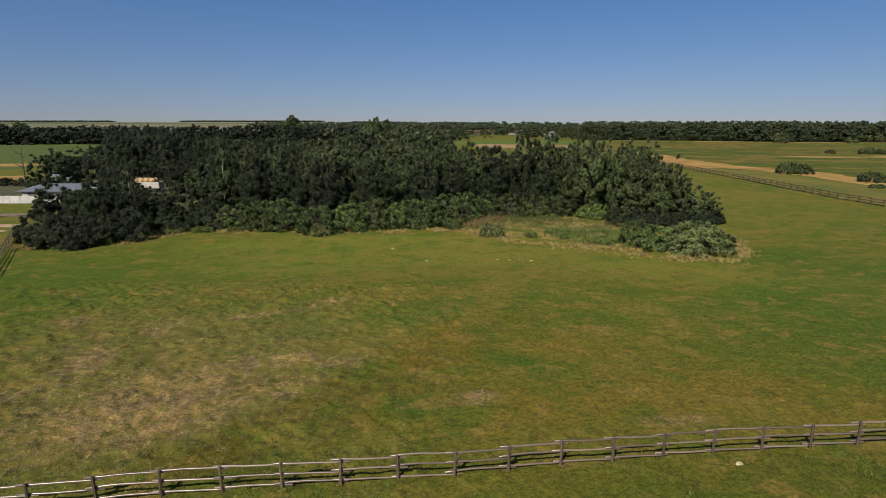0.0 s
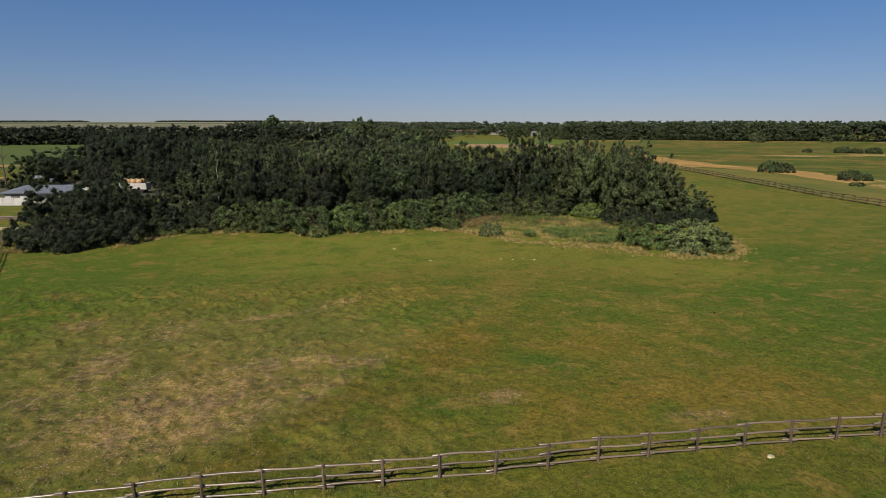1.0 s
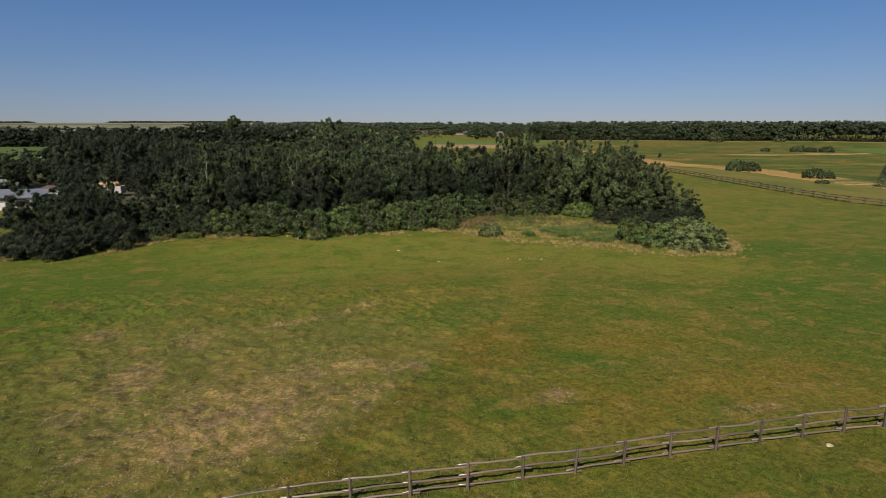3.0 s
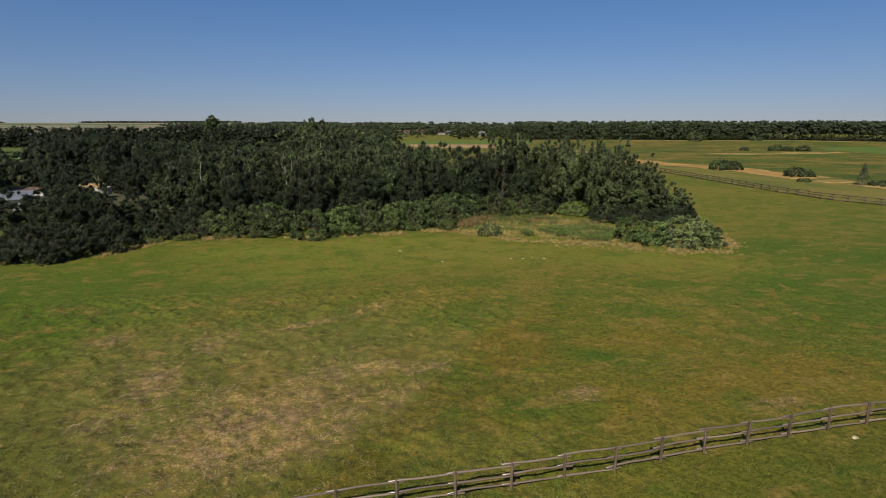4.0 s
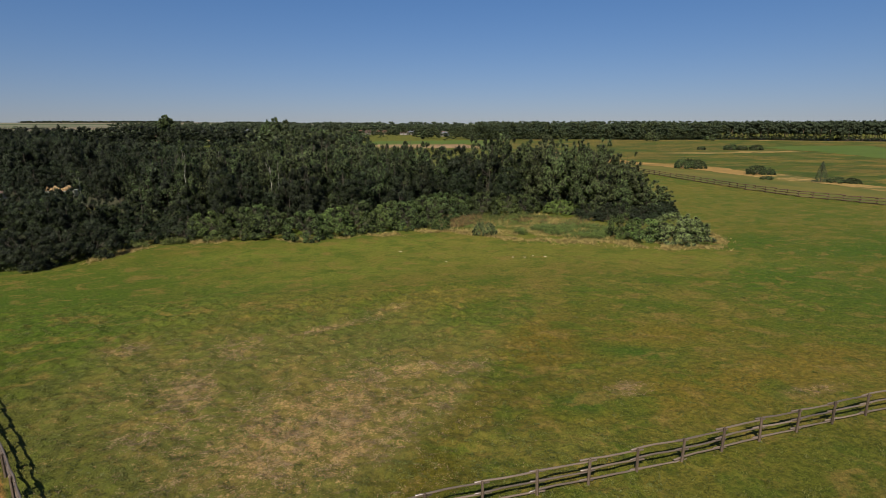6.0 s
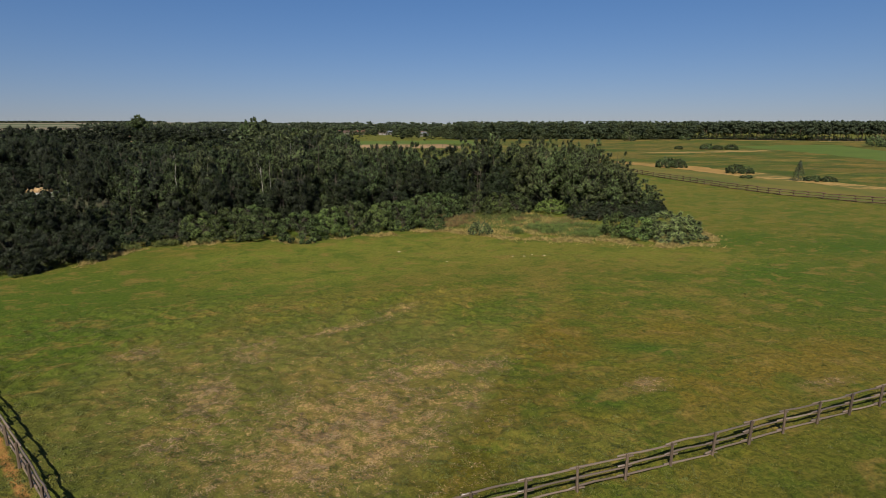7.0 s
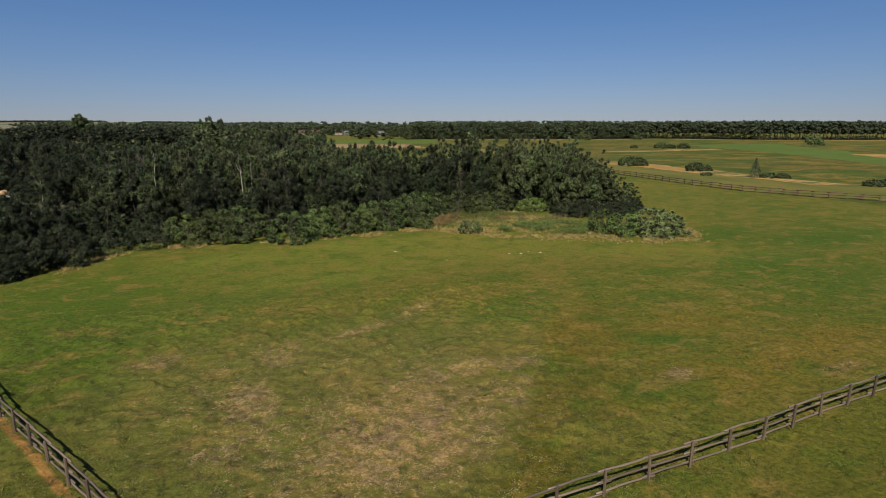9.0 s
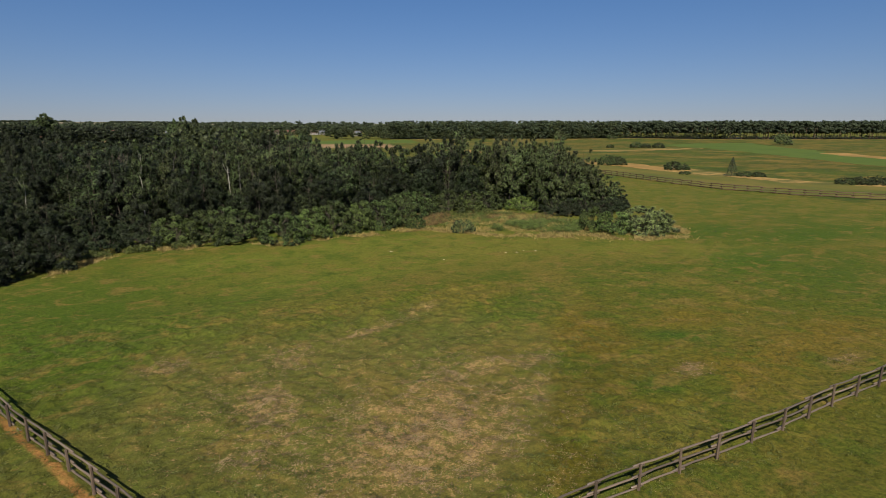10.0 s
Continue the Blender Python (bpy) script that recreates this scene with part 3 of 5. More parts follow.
OCHRE = plain("mown_hay", (0.22, 0.138, 0.036), (0.40, 0.228, 0.064), 0.10, 0.95, grain=(0.12, 0.10, 0.024))


def reed_material():
    k = Mat("dry_reed", 0.95, 0.1)
    n1 = k.noise(0.05, 8.0, 0.75, warp=0.8, stretch=(0.6, 1.5, 1, 0.2))
    n2 = k.noise(0.6, 5.0, 0.7)
    c = k.mix(k.step(n2, 0.4, 0.6), (0.27, 0.19, 0.062), (0.42, 0.29, 0.105))
    c = k.mix(k.step(n1, 0.44, 0.54, 1.0, 0.0), c, k.mix(n2, (0.070, 0.098, 0.020), (0.150, 0.140, 0.040)))
    return k.base(k.mix(1.0, c, (0.68, 0.63, 0.60), "MULTIPLY"))


REED = reed_material()
# floor under trees: litter and undergrowth, darkened by shade put into the colour
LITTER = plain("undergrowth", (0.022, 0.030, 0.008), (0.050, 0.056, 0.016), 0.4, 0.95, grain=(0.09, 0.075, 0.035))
PASTURE = plain("dark_pasture", (0.046, 0.076, 0.010), (0.070, 0.098, 0.014), 0.05, 0.95, grain=(0.10, 0.09, 0.02))


def marsh_material():
    k = Mat("marsh_grass", 0.95, 0.1)
    n1 = k.noise(0.016, 5.0, 0.6, warp=0.7, stretch=(0.8, 1.15, 1, 0.3))
    n2 = k.noise(0.07, 5.0, 0.65, warp=0.5, stretch=(0.8, 1.15, 1, 0.3))
    n3 = k.noise(0.8, 4.0, 0.7)
    c = k.mix(k.step(n1, 0.42, 0.58), (0.082, 0.118, 0.021), (0.158, 0.134, 0.036))
    c = k.mix(k.step(n2, 0.47, 0.57, 0.0, 0.78), c, (0.046, 0.084, 0.015))
    c = k.mix(k.step(k.noise(0.05, 7.0, 0.74, warp=1.0, stretch=(0.8, 1.15, 1, 0.3)), 0.48, 0.62, 0.0, 0.70), c, (0.27, 0.195, 0.056))
    c = k.mix(k.step(k.noise(0.25, 6.0, 0.72, warp=0.8, stretch=(0.8, 1.15, 1, 0.3)), 0.50, 0.60, 0.0, 0.6), c, (0.052, 0.078, 0.016))
    c = k.mix(k.step(n3, 0.38, 0.50, 0.6, 0.0), c, (0.035, 0.055, 0.012))
    k.bump(n3, 0.8, 0.4)
    return k.base(k.mix(1.0, c, (0.66, 0.60, 0.46), "MULTIPLY"))


MARSH = marsh_material()
DRY_SWARD = plain("dry_sward", (0.080, 0.094, 0.011), (0.158, 0.126, 0.021), 0.10, 0.95, grain=(0.085, 0.090, 0.013), stretch=(1, 0.5, 1))
CROP = plain("green_crop", (0.066, 0.108, 0.009), (0.090, 0.128, 0.013), 0.05, 0.95, grain=(0.055, 0.08, 0.010))
PLOUGH = plain("brown_field", (0.27, 0.170, 0.080), (0.36, 0.235, 0.115), 0.02, 0.95)

field("field", [(88, 60), (84, 105), (84, 190), (95, 250), (70, 330), (110, 470), (330, 430), (520, 310), (600, 60)], MARSH, 0.02, "rough marshy pasture of mixed green and straw")
field("field", [(82, 228), (98, 300), (105, 290), (102, 248), (101.5, 219), (104, 202), (108, 186), (116, 171), (115, 153), (112, 142), (106, 142), (103.5, 156), (100, 178), (96, 186), (88, 189), (81.5, 194)], OCHRE, 0.06, "mown strip of dry ochre hay along the marsh")
field("field", [(116, 158), (116, 145), (113.5, 128), (114, 114), (116, 104), (128, 86), (119, 88), (110, 98.5), (107, 105), (106, 122), (103, 139), (103.5, 156)], REED, 0.055, "broken strip of dry reed along the marsh")
field("field", [(246, 298), (228, 235), (221, 211), (205, 176), (193, 151), (186, 128), (214, 134), (230, 162), (250, 190), (275, 220), (291, 252), (325, 300), (288, 312)], CROP, 0.05, "bright green crop beyond the marsh")
field("field", [(246, 193), (231, 166), (224, 148), (236, 146), (244, 164), (258, 190)], OCHRE, 0.06, "mown strip of dry ochre hay beside the crop")
field("field", [(80.5, 192), (80.8, 150), (80.2, 113), (81.6, 100), (87.3, 87), (96.5, 75), (112, 55), (140, 60), (128, 86), (116, 104), (107, 105), (104, 139), (100, 178), (88, 189)], DRY_SWARD, 0.045, "thin olive-tan dry grass between fence and marsh")
field("field", [(20, 350), (20, 400), (85, 385), (80, 325)], PLOUGH, 0.05, "brown stubble field behind the grove")
field("field", [(0, 400), (30, 470), (130, 480), (110, 390)], CROP, 0.04, "bright green crop beyond the grove")
field("field", [(-460, 190), (-460, 395), (-120, 400), (-130, 215), (-150, 150)], PASTURE, 0.03, "green pasture beyond the farmyard")
field("field", [(-220, 178), (-190, 172), (-128, 160), (-119, 163), (-114, 154), (-114.6, 144), (-190, 158)], OCHRE, 0.06, "mown strip of dry ochre hay behind the yard")
field("field", [(-360, 196), (-350, 212), (-140, 208), (-145, 196)], OCHRE, 0.06, "mown strip of dry ochre hay")
field("field", [(110, 478), (190, 468), (262, 436), (330, 428), (384, 366), (500, 318), (690, 228), (685, 214), (492, 308), (376, 357), (322, 420), (256, 428), (188, 460), (108, 470)], REED, 0.05, "pale reed strip before the pine wood")
field("field", [(150, 255), (225, 262), (240, 250), (160, 244)], REED, 0.05, "dry ochre strip on the marsh")
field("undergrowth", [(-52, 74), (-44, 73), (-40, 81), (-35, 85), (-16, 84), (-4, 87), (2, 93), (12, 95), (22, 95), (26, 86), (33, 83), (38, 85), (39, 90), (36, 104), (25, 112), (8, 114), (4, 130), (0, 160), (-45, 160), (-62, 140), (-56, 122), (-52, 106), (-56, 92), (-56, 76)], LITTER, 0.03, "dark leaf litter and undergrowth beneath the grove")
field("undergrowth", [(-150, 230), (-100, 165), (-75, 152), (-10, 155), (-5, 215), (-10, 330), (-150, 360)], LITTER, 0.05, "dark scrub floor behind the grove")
field("undergrowth", [(-900, 440), (-460, 345), (-265, 392), (-60, 418), (-20, 430), (0, 560), (40, 640), (40, 860), (-900, 860)], PASTURE, 0.04, "dull green pasture between far trees and hedges")
YARD = plain("farmyard_dirt", (0.046, 0.048, 0.022), (0.086, 0.076, 0.040), 0.15, 0.95, grain=(0.05, 0.06, 0.02))
field("yard", [(-112, 111), (-60, 111), (-50, 120), (-52, 145), (-90, 150), (-122, 135)], YARD, 0.04, "trodden dirt and thin grass of the farmyard")
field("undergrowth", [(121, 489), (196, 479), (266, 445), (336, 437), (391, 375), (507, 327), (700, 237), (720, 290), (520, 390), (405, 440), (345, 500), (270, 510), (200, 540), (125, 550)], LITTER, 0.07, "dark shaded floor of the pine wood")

# ---------------------------------------------------------------- fences
def post_mesh(seed):
    rng = np.random.default_rng(seed)
    bm = bmesh.new()
    bmesh.ops.create_cone(bm, cap_ends=True, segments=6, radius1=0.070, radius2=0.062, depth=1.55)
    for q in bm.verts:
        q.co.z += 0.535
        q.co.x += rng.normal() * 0.004
        q.co.y += rng.normal() * 0.004
    bmesh.ops.bevel(bm, geom=[e for e in bm.edges if e.verts[0].co.z > 1.2 and e.verts[1].co.z > 1.2], offset=0.015, segments=1, affect="EDGES")
    return from_bm("post", bm, POST_WOOD, False)


def rail_mesh(seed, length, wood):
    """A split rail along x, a little bowed and tapered."""
    rng = np.random.default_rng(seed)
    xs = np.linspace(-length / 2, length / 2, 6)
    bow = rng.normal() * 0.03
    path = [(x, rng.normal() * 0.008, rng.normal() * 0.006 + bow * (1 - (2 * x / length) ** 2)) for x in xs]
    v, f = tube(path, [(0.041 - 0.006 * (i / 5)) * rng.uniform(0.9, 1.1) for i in range(6)], 7)
    n = len(v)
    v = list(v) + [path[0], path[-1]]
    tri = [(n, (j + 1) % 7, j, j) for j in range(7)] + [(n + 1, n - 7 + j, n - 7 + (j + 1) % 7, n - 7 + (j + 1) % 7) for j in range(7)]
    me = bpy.data.meshes.new("rail")
    me.from_pydata([tuple(q) for q in v], [], [tuple(int(i) for i in q) for q in f] + [t[:3] for t in tri])
    me.materials.append(wood)
    me.polygons.foreach_set("use_smooth", np.full(len(me.polygons), True))
    return me


POSTS = [post_mesh(i) for i in range(4)]
RAILS = [rail_mesh(10 + i, 1.0, WOOD_GREY) for i in range(5)]
RAILS_BROWN = [rail_mesh(20 + i, 1.0, RAIL_BROWN) for i in range(5)]


def build_fence(line, gap, label, seed, heights=(0.21, 0.69, 1.16), side=1, thick=1.0, rails=RAILS):
    """Posts along a line of plan points, with three lapped rails in each bay."""
    rnd = random.Random(seed)
    stops = []
    carry = 0.0
    for (x0, y0), (x1, y1) in zip(line, line[1:]):
        d = math.hypot(x1 - x0, y1 - y0)
        while carry < d:
            stops.append((x0 + (x1 - x0) * carry / d, y0 + (y1 - y0) * carry / d))
            carry += gap
        carry -= d
    fence = new("fence")
    fence.location = (*stops[0], 0)
    ox, oy = stops[0]
    for i, (x, y) in enumerate(stops):
        part("post", POSTS[rnd.randrange(4)], fence, at=pose(x - ox, y - oy, 0, rnd.uniform(-1.5, 1.5), rnd.uniform(-1.5, 1.5), rnd.uniform(0, 360)))
    for i in range(len(stops) - 1):
        (x0, y0), (x1, y1) = stops[i], stops[i + 1]
        d = math.hypot(x1 - x0, y1 - y0)
        ux, uy = (x1 - x0) / d, (y1 - y0) / d
        for k, h in enumerate(heights):
            a, b = rnd.uniform(0.28, 0.42), rnd.uniform(0.28, 0.42)
            s = 0.10 * side
            # each rail starts over the last one's end and finishes under the next one's start
            za, zb = h + 0.05 + rnd.uniform(-0.015, 0.015), h - 0.05 + rnd.uniform(-0.015, 0.015)
            pa = Vector((x0 - ux * a - uy * s - ox, y0 - uy * a + ux * s - oy, za))
            pb = Vector((x1 + ux * b - uy * s - ox, y1 + uy * b + ux * s - oy, zb))
            w = pb - pa
            m = Matrix.Translation((pa + pb) / 2) @ w.to_track_quat("X", "Z").to_matrix().to_4x4() @ Matrix.Diagonal((w.length, thick, thick, 1))
            part("rail", rails[rnd.randrange(5)], fence, at=m)
    return tagged(fence, label, "fence", group="pasture fences")


NEAR = [(-23.4, 18.2), (-16.2, 19.35), (-11.65, 20.2), (-6.9, 20.72), (0.3, 21.5), (5.1, 22.35), (12.35, 23.25), (19.4, 23.95), (46, 27.0)]
LEFT = [(-23.9, 19.0), (-28.65, 26.6), (-34.75, 35.95), (-45.2, 54.0), (-56.4, 72.3), (-58.4, 79.0)]
FAR = [(118, 40), (95.3, 74.0), (86.3, 86.0), (80.6, 99.0), (79.2, 112.0), (80.0, 150.0), (79.4, 195.0), (78, 230)]
build_fence(NEAR, 2.413, "grey weathered post and three-rail wooden pasture fence", 1, side=1, thick=1.2)
build_fence(LEFT, 2.23, "grey weathered post-and-rail fence along a bare track", 2, side=-1, thick=1.2)
build_fence(FAR, 2.7, "brown-grey wooden fence between meadow and marsh", 3, thick=2.0, rails=RAILS_BROWN)

# ---------------------------------------------------------------- the grove
rnd = random.Random(7)
GROVE = [(-54, 74.5), (-50, 72), (-44, 71), (-40, 79), (-35, 84), (-16, 83), (-4, 86), (2, 92.5), (12, 95), (22, 95), (26, 85), (33, 82.5), (39, 84.5), (40, 90), (36, 104), (25, 112), (8, 112), (-4, 122), (-10, 150), (-45, 150), (-62, 140), (-54, 122), (-47, 106), (-41, 90), (-46, 87), (-55, 84)]


def grove_height(x, y):
    if x < -38 and y < 88:
        return 5.0 if -0.555 < x / y < -0.475 else 5.1 if x / y < -0.71 else 6.8
    if x < -38:
        return 10.0
    if y > 112:
        return 9.6 if x < -25 else 11.5
    if x > 8:
        return 7.6 if x > 35 else 11.0
    return 11.0


def grove_kinds(clumps, per, leaf, clump_r, seed):
    """Eight kinds of tree, ten metres high before they are scaled."""
    return [
        make_tree(seed + 1, "alder_tree", 10, 2.1, 0.7, LEAF_DARK, BARK, clumps, per, leaf, clump_r, "oval", 1, "dark green alder tree in the dense grove", 0.25, 0.2),
        make_tree(seed + 2, "alder_tree", 10, 2.4, 0.5, LEAF_DARK, BARK, clumps, per, leaf, clump_r * 1.08, "round", 2, "dark green alder tree in the dense grove", 0.25, 0.2),
        make_tree(seed + 3, "birch_tree", 10, 1.8, 0.9, LEAF_MID, BARK, clumps, per, leaf * 0.9, clump_r * 0.9, "oval", 1, "leafy green birch tree in the grove", 0.25, 0.2),
        make_tree(seed + 4, "birch_tree", 10, 1.9, 1.6, LEAF_MID, BIRCH, clumps * 2 // 3, per, leaf * 0.9, clump_r * 0.88, "spire", 1, "slim green birch tree with a pale trunk", 0.25, 0.2),
        make_tree(seed + 5, "aspen_tree", 10, 1.9, 1.0, LEAF_OLIVE, BARK, clumps, per, leaf * 0.9, clump_r * 0.92, "oval", 2, "olive green aspen tree with thin foliage", 0.25, 0.2),
        make_tree(seed + 6, "maple_tree", 10, 2.3, 0.5, LEAF_MID, BARK, clumps, per, leaf, clump_r * 1.05, "round", 1, "broad green maple tree in the grove", 0.25, 0.2),
        make_tree(seed + 7, "poplar_tree", 10, 2.2, 0.4, LEAF_GREY, BARK, clumps, per, leaf * 0.9, clump_r * 0.85, "spire", 2, "grey-green young poplar at the grove end", 0.3, 0.2),
        make_tree(seed + 8, "poplar_tree", 10, 2.2, 0.3, LEAF_GREY, BARK, clumps, per, leaf * 0.9, clump_r * 0.9, "oval", 1, "grey-green young poplar at the grove end", 0.3, 0.2),
    ]


FRONT = grove_kinds(115, 90, 0.086, 0.46, 0)
BACK = grove_kinds(60, 50, 0.135, 0.58, 50)
spots = {i: [] for i in range(16)}
for x, y in scatter(rnd, GROVE, 3.5):
    if math.hypot(x - 24.3, y - 89.6) < 4.6:
        continue
    h = grove_height(x, y) * rnd.choice((0.80, 0.88, 0.95, 1.0, 1.05, 1.10)) * rnd.uniform(0.95, 1.05) / 10
    edge = 97 if x > 0 else 89 if x > -36 else 82
    # a low dark row of alders in front, taller and lighter birches and aspens behind it
    first = float(np.interp(x, (-38, -16, -4, 2, 12, 22), (84, 83.5, 86, 92.5, 95, 95))) + 4.2
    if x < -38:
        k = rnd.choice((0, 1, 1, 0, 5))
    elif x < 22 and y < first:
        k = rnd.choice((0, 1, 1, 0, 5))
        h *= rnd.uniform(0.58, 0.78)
    elif x < -18:
        k = rnd.choice((2, 0, 4, 1, 2) if x < -23 else (2, 3, 4, 4, 2))
    elif x < 8:
        k = rnd.choice((5, 2, 4, 2, 5, 1))
    else:
        k = rnd.choice((7, 6, 5, 4, 7, 2)) if x > 20 else rnd.choice((5, 4, 5, 2, 1, 7))
    back = y > edge and x < 22
    if back and x < -5 and rnd.random() < 0.22:
        continue
    w = (0.55 + 0.45 * h) * rnd.uniform(0.9, 1.2)
    spots[k + (8 if back else 0)].append((x, y, 0, rnd.uniform(0, 360), w, h))
# trees that stand out: a slim pair before the yard, the tall tip at the right, the rounded end of the grove
spots[3] += [(-44.5, 79.5, 0, 20, 0.75, 0.98), (-33.5, 86, 0, 80, 0.95, 1.25), (-29.8, 90, 0, 130, 0.95, 1.2)]
spots[7] += [(28.6, 87, 0, 5, 1.05, 0.95), (30.8, 85.5, 0, 77, 1.05, 0.9), (34.6, 87.5, 0, 150, 1.05, 0.86), (24.5, 94.5, 0, 150, 1.1, 1.05), (33, 91, 0, 220, 1.1, 1.0)]
spots[6] += [(29, 91, 0, 10, 1.1, 1.05), (37.3, 87.5, 0, 90, 0.95, 0.72), (32.2, 83.8, 0, 30, 0.9, 0.62), (28.2, 84.6, 0, 60, 0.9, 0.66)]
spots[0] += [(-52.2, 110, 0, 40, 0.85, 0.80), (-50.4, 114, 0, 200, 0.9, 0.95), (-52.8, 119, 0, 300, 1.05, 1.0)]
spots[1] += [(-62.6, 110, 0, 10, 0.9, 0.80), (-63.5, 112.5, 0, 60, 0.8, 0.7), (-67, 112, 0, 100, 0.8, 0.62), (-57, 106.5, 0, 100, 0.8, 0.40), (-70, 118, 0, 100, 0.8, 0.45), (-62, 132, 0, 20, 0.95, 0.6), (-66, 136, 0, 90, 1.1, 0.7), (-59.5, 128, 0, 200, 0.9, 0.55), (-70, 138, 0, 140, 1.1, 0.75)]
spots[5] += [(-86.0, 125.8, 0, 0, 1.2, 0.95), (-88.8, 124.2, 0, 70, 1.1, 0.84), (-84.2, 127.4, 0, 160, 1.0, 0.72)]
spots[4] += [(32.6, 101.7, 0, 0, 1.0, 1.18), (31.5, 99.5, 0, 70, 1.0, 1.08), (29.5, 87, 0, 10, 1.1, 0.98), (33.5, 86.5, 0, 110, 1.1, 0.86), (36.0, 86.0, 0, 40, 1.0, 0.72)]
spots[7] += [(38.8, 85.2, 0, 0, 0.9, 0.58), (40.6, 85.6, 0, 120, 0.8, 0.46), (28.6, 89.5, 0, 45, 1.0, 0.95), (36.8, 84.0, 0, 200, 0.8, 0.45)]
for i, ob in enumerate(FRONT + BACK):
    if spots[i]:
        spread(ob, spots[i], "trees of the grove")
    else:
        for o in (*ob.children, ob):
            bpy.data.objects.remove(o)

# shrubs along the edge of the grove
SHRUB = [
    make_tree(11, "shrub", 3.0, 2.2, 0.1, LEAF_BUSH, BARK, 140, 82, 0.056, 0.35, "dome", 4, "rounded bright green shrub at the grove edge", 0.75, 0.05, (0.7, 1.0)),
    make_tree(12, "shrub", 3.0, 2.0, 0.1, LEAF_BRIGHT, BARK, 140, 82, 0.056, 0.35, "dome", 4, "rounded green shrub at the grove edge", 0.75, 0.05, (0.7, 1.0)),
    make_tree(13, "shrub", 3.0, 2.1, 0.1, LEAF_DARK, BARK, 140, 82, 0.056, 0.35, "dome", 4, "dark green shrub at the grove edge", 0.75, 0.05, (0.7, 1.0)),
]
hedge = make_tree(14, "shrub", 2.0, 2.6, 0.05, LEAF_DARK, BARK, 60, 70, 0.10, 0.5, "dome", 4, "dark low hedge bush behind the shed", 0.5)
spread(hedge, [(-96 - 4.2 * i, 136 + (i % 3) * 0.7, 0, 70 * i, 1.0, 0.85 + 0.1 * (i % 2)) for i in range(8)], "hedge behind the yard")
for s in SHRUB + [hedge]:
    s["category"] = "shrub"
EDGE = [(-51.5, 71), (-48.5, 69), (-46, 68.5), (-43.5, 70.5), (-41, 73.5), (-38, 79.5), (-33, 81), (-30, 80.5), (-26, 80), (-22, 79), (-17.2, 77.8), (-13.5, 79), (-10, 80), (-6.5, 81), (-3, 82), (0.5, 83.4), (-11, 83), (-5, 84.5), (3.5, 89), (7, 91), (11, 91.5), (15, 91.5), (18.5, 91), (-24, 82.5), (-34.5, 83)]
shr = [[], [], []]
for x, y in EDGE:
    k = 2 if x < -30.5 else rnd.choice((0, 1, 0, 1))
    s = rnd.uniform(1.0, 1.4)
    y += rnd.uniform(-1.0, 1.0)
    shr[k].append((x, y, 0, rnd.uniform(0, 360), s, s * rnd.uniform(0.85, 1.1)))
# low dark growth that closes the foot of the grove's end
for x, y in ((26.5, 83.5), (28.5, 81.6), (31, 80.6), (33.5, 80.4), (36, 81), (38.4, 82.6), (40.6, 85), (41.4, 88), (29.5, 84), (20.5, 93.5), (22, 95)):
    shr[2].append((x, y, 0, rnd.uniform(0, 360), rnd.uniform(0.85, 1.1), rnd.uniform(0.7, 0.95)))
for ob, places in zip(SHRUB, shr):
    spread(ob, places, "shrubs along the grove")

ball = make_tree(21, "shrub", 2.6, 3.2, 0.0, LEAF_BALL, BARK, 260, 80, 0.066, 0.32, "dome", 5, "smooth ball-shaped green shrub before the grove", 0.85, 0.02, (0.7, 0.9))
spread(ball, [(24.7, 90.2, 0, 30, 0.92, 0.82)], "shrubs along the grove")
ball["category"] = "shrub"
willow = make_tree(22, "willow_shrub", 4.0, 4.0, 0.1, LEAF_WILLOW, BARK, 240, 150, 0.056, 0.42, "dome", 6, "large silver-green willow shrub at the meadow edge", 0.65, 0.07, (0.8, 1.2))
spread(willow, [(30.1, 65.4, 0, 0, 1.02, 0.86), (6.65, 74.8, 0, 80, 0.42, 0.42)], "willow shrubs")
side = make_tree(23, "shrub", 3.2, 2.6, 0.1, LEAF_BRIGHT, BARK, 150, 62, 0.075, 0.4, "dome", 5, "green shrub beside the silvery willow", 0.5, 0.15, (0.8, 1.3))
spread(side, [(32.8, 66.6, 0, 0, 0.9, 0.7), (26.2, 67.4, 0, 90, 1.1, 0.85), (24.4, 69.6, 0, 200, 0.85, 0.95), (1.5, 79.5, 0, 10, 0.5, 0.5)], "shrubs along the grove")
side["category"] = "shrub"
willow["category"] = "shrub"


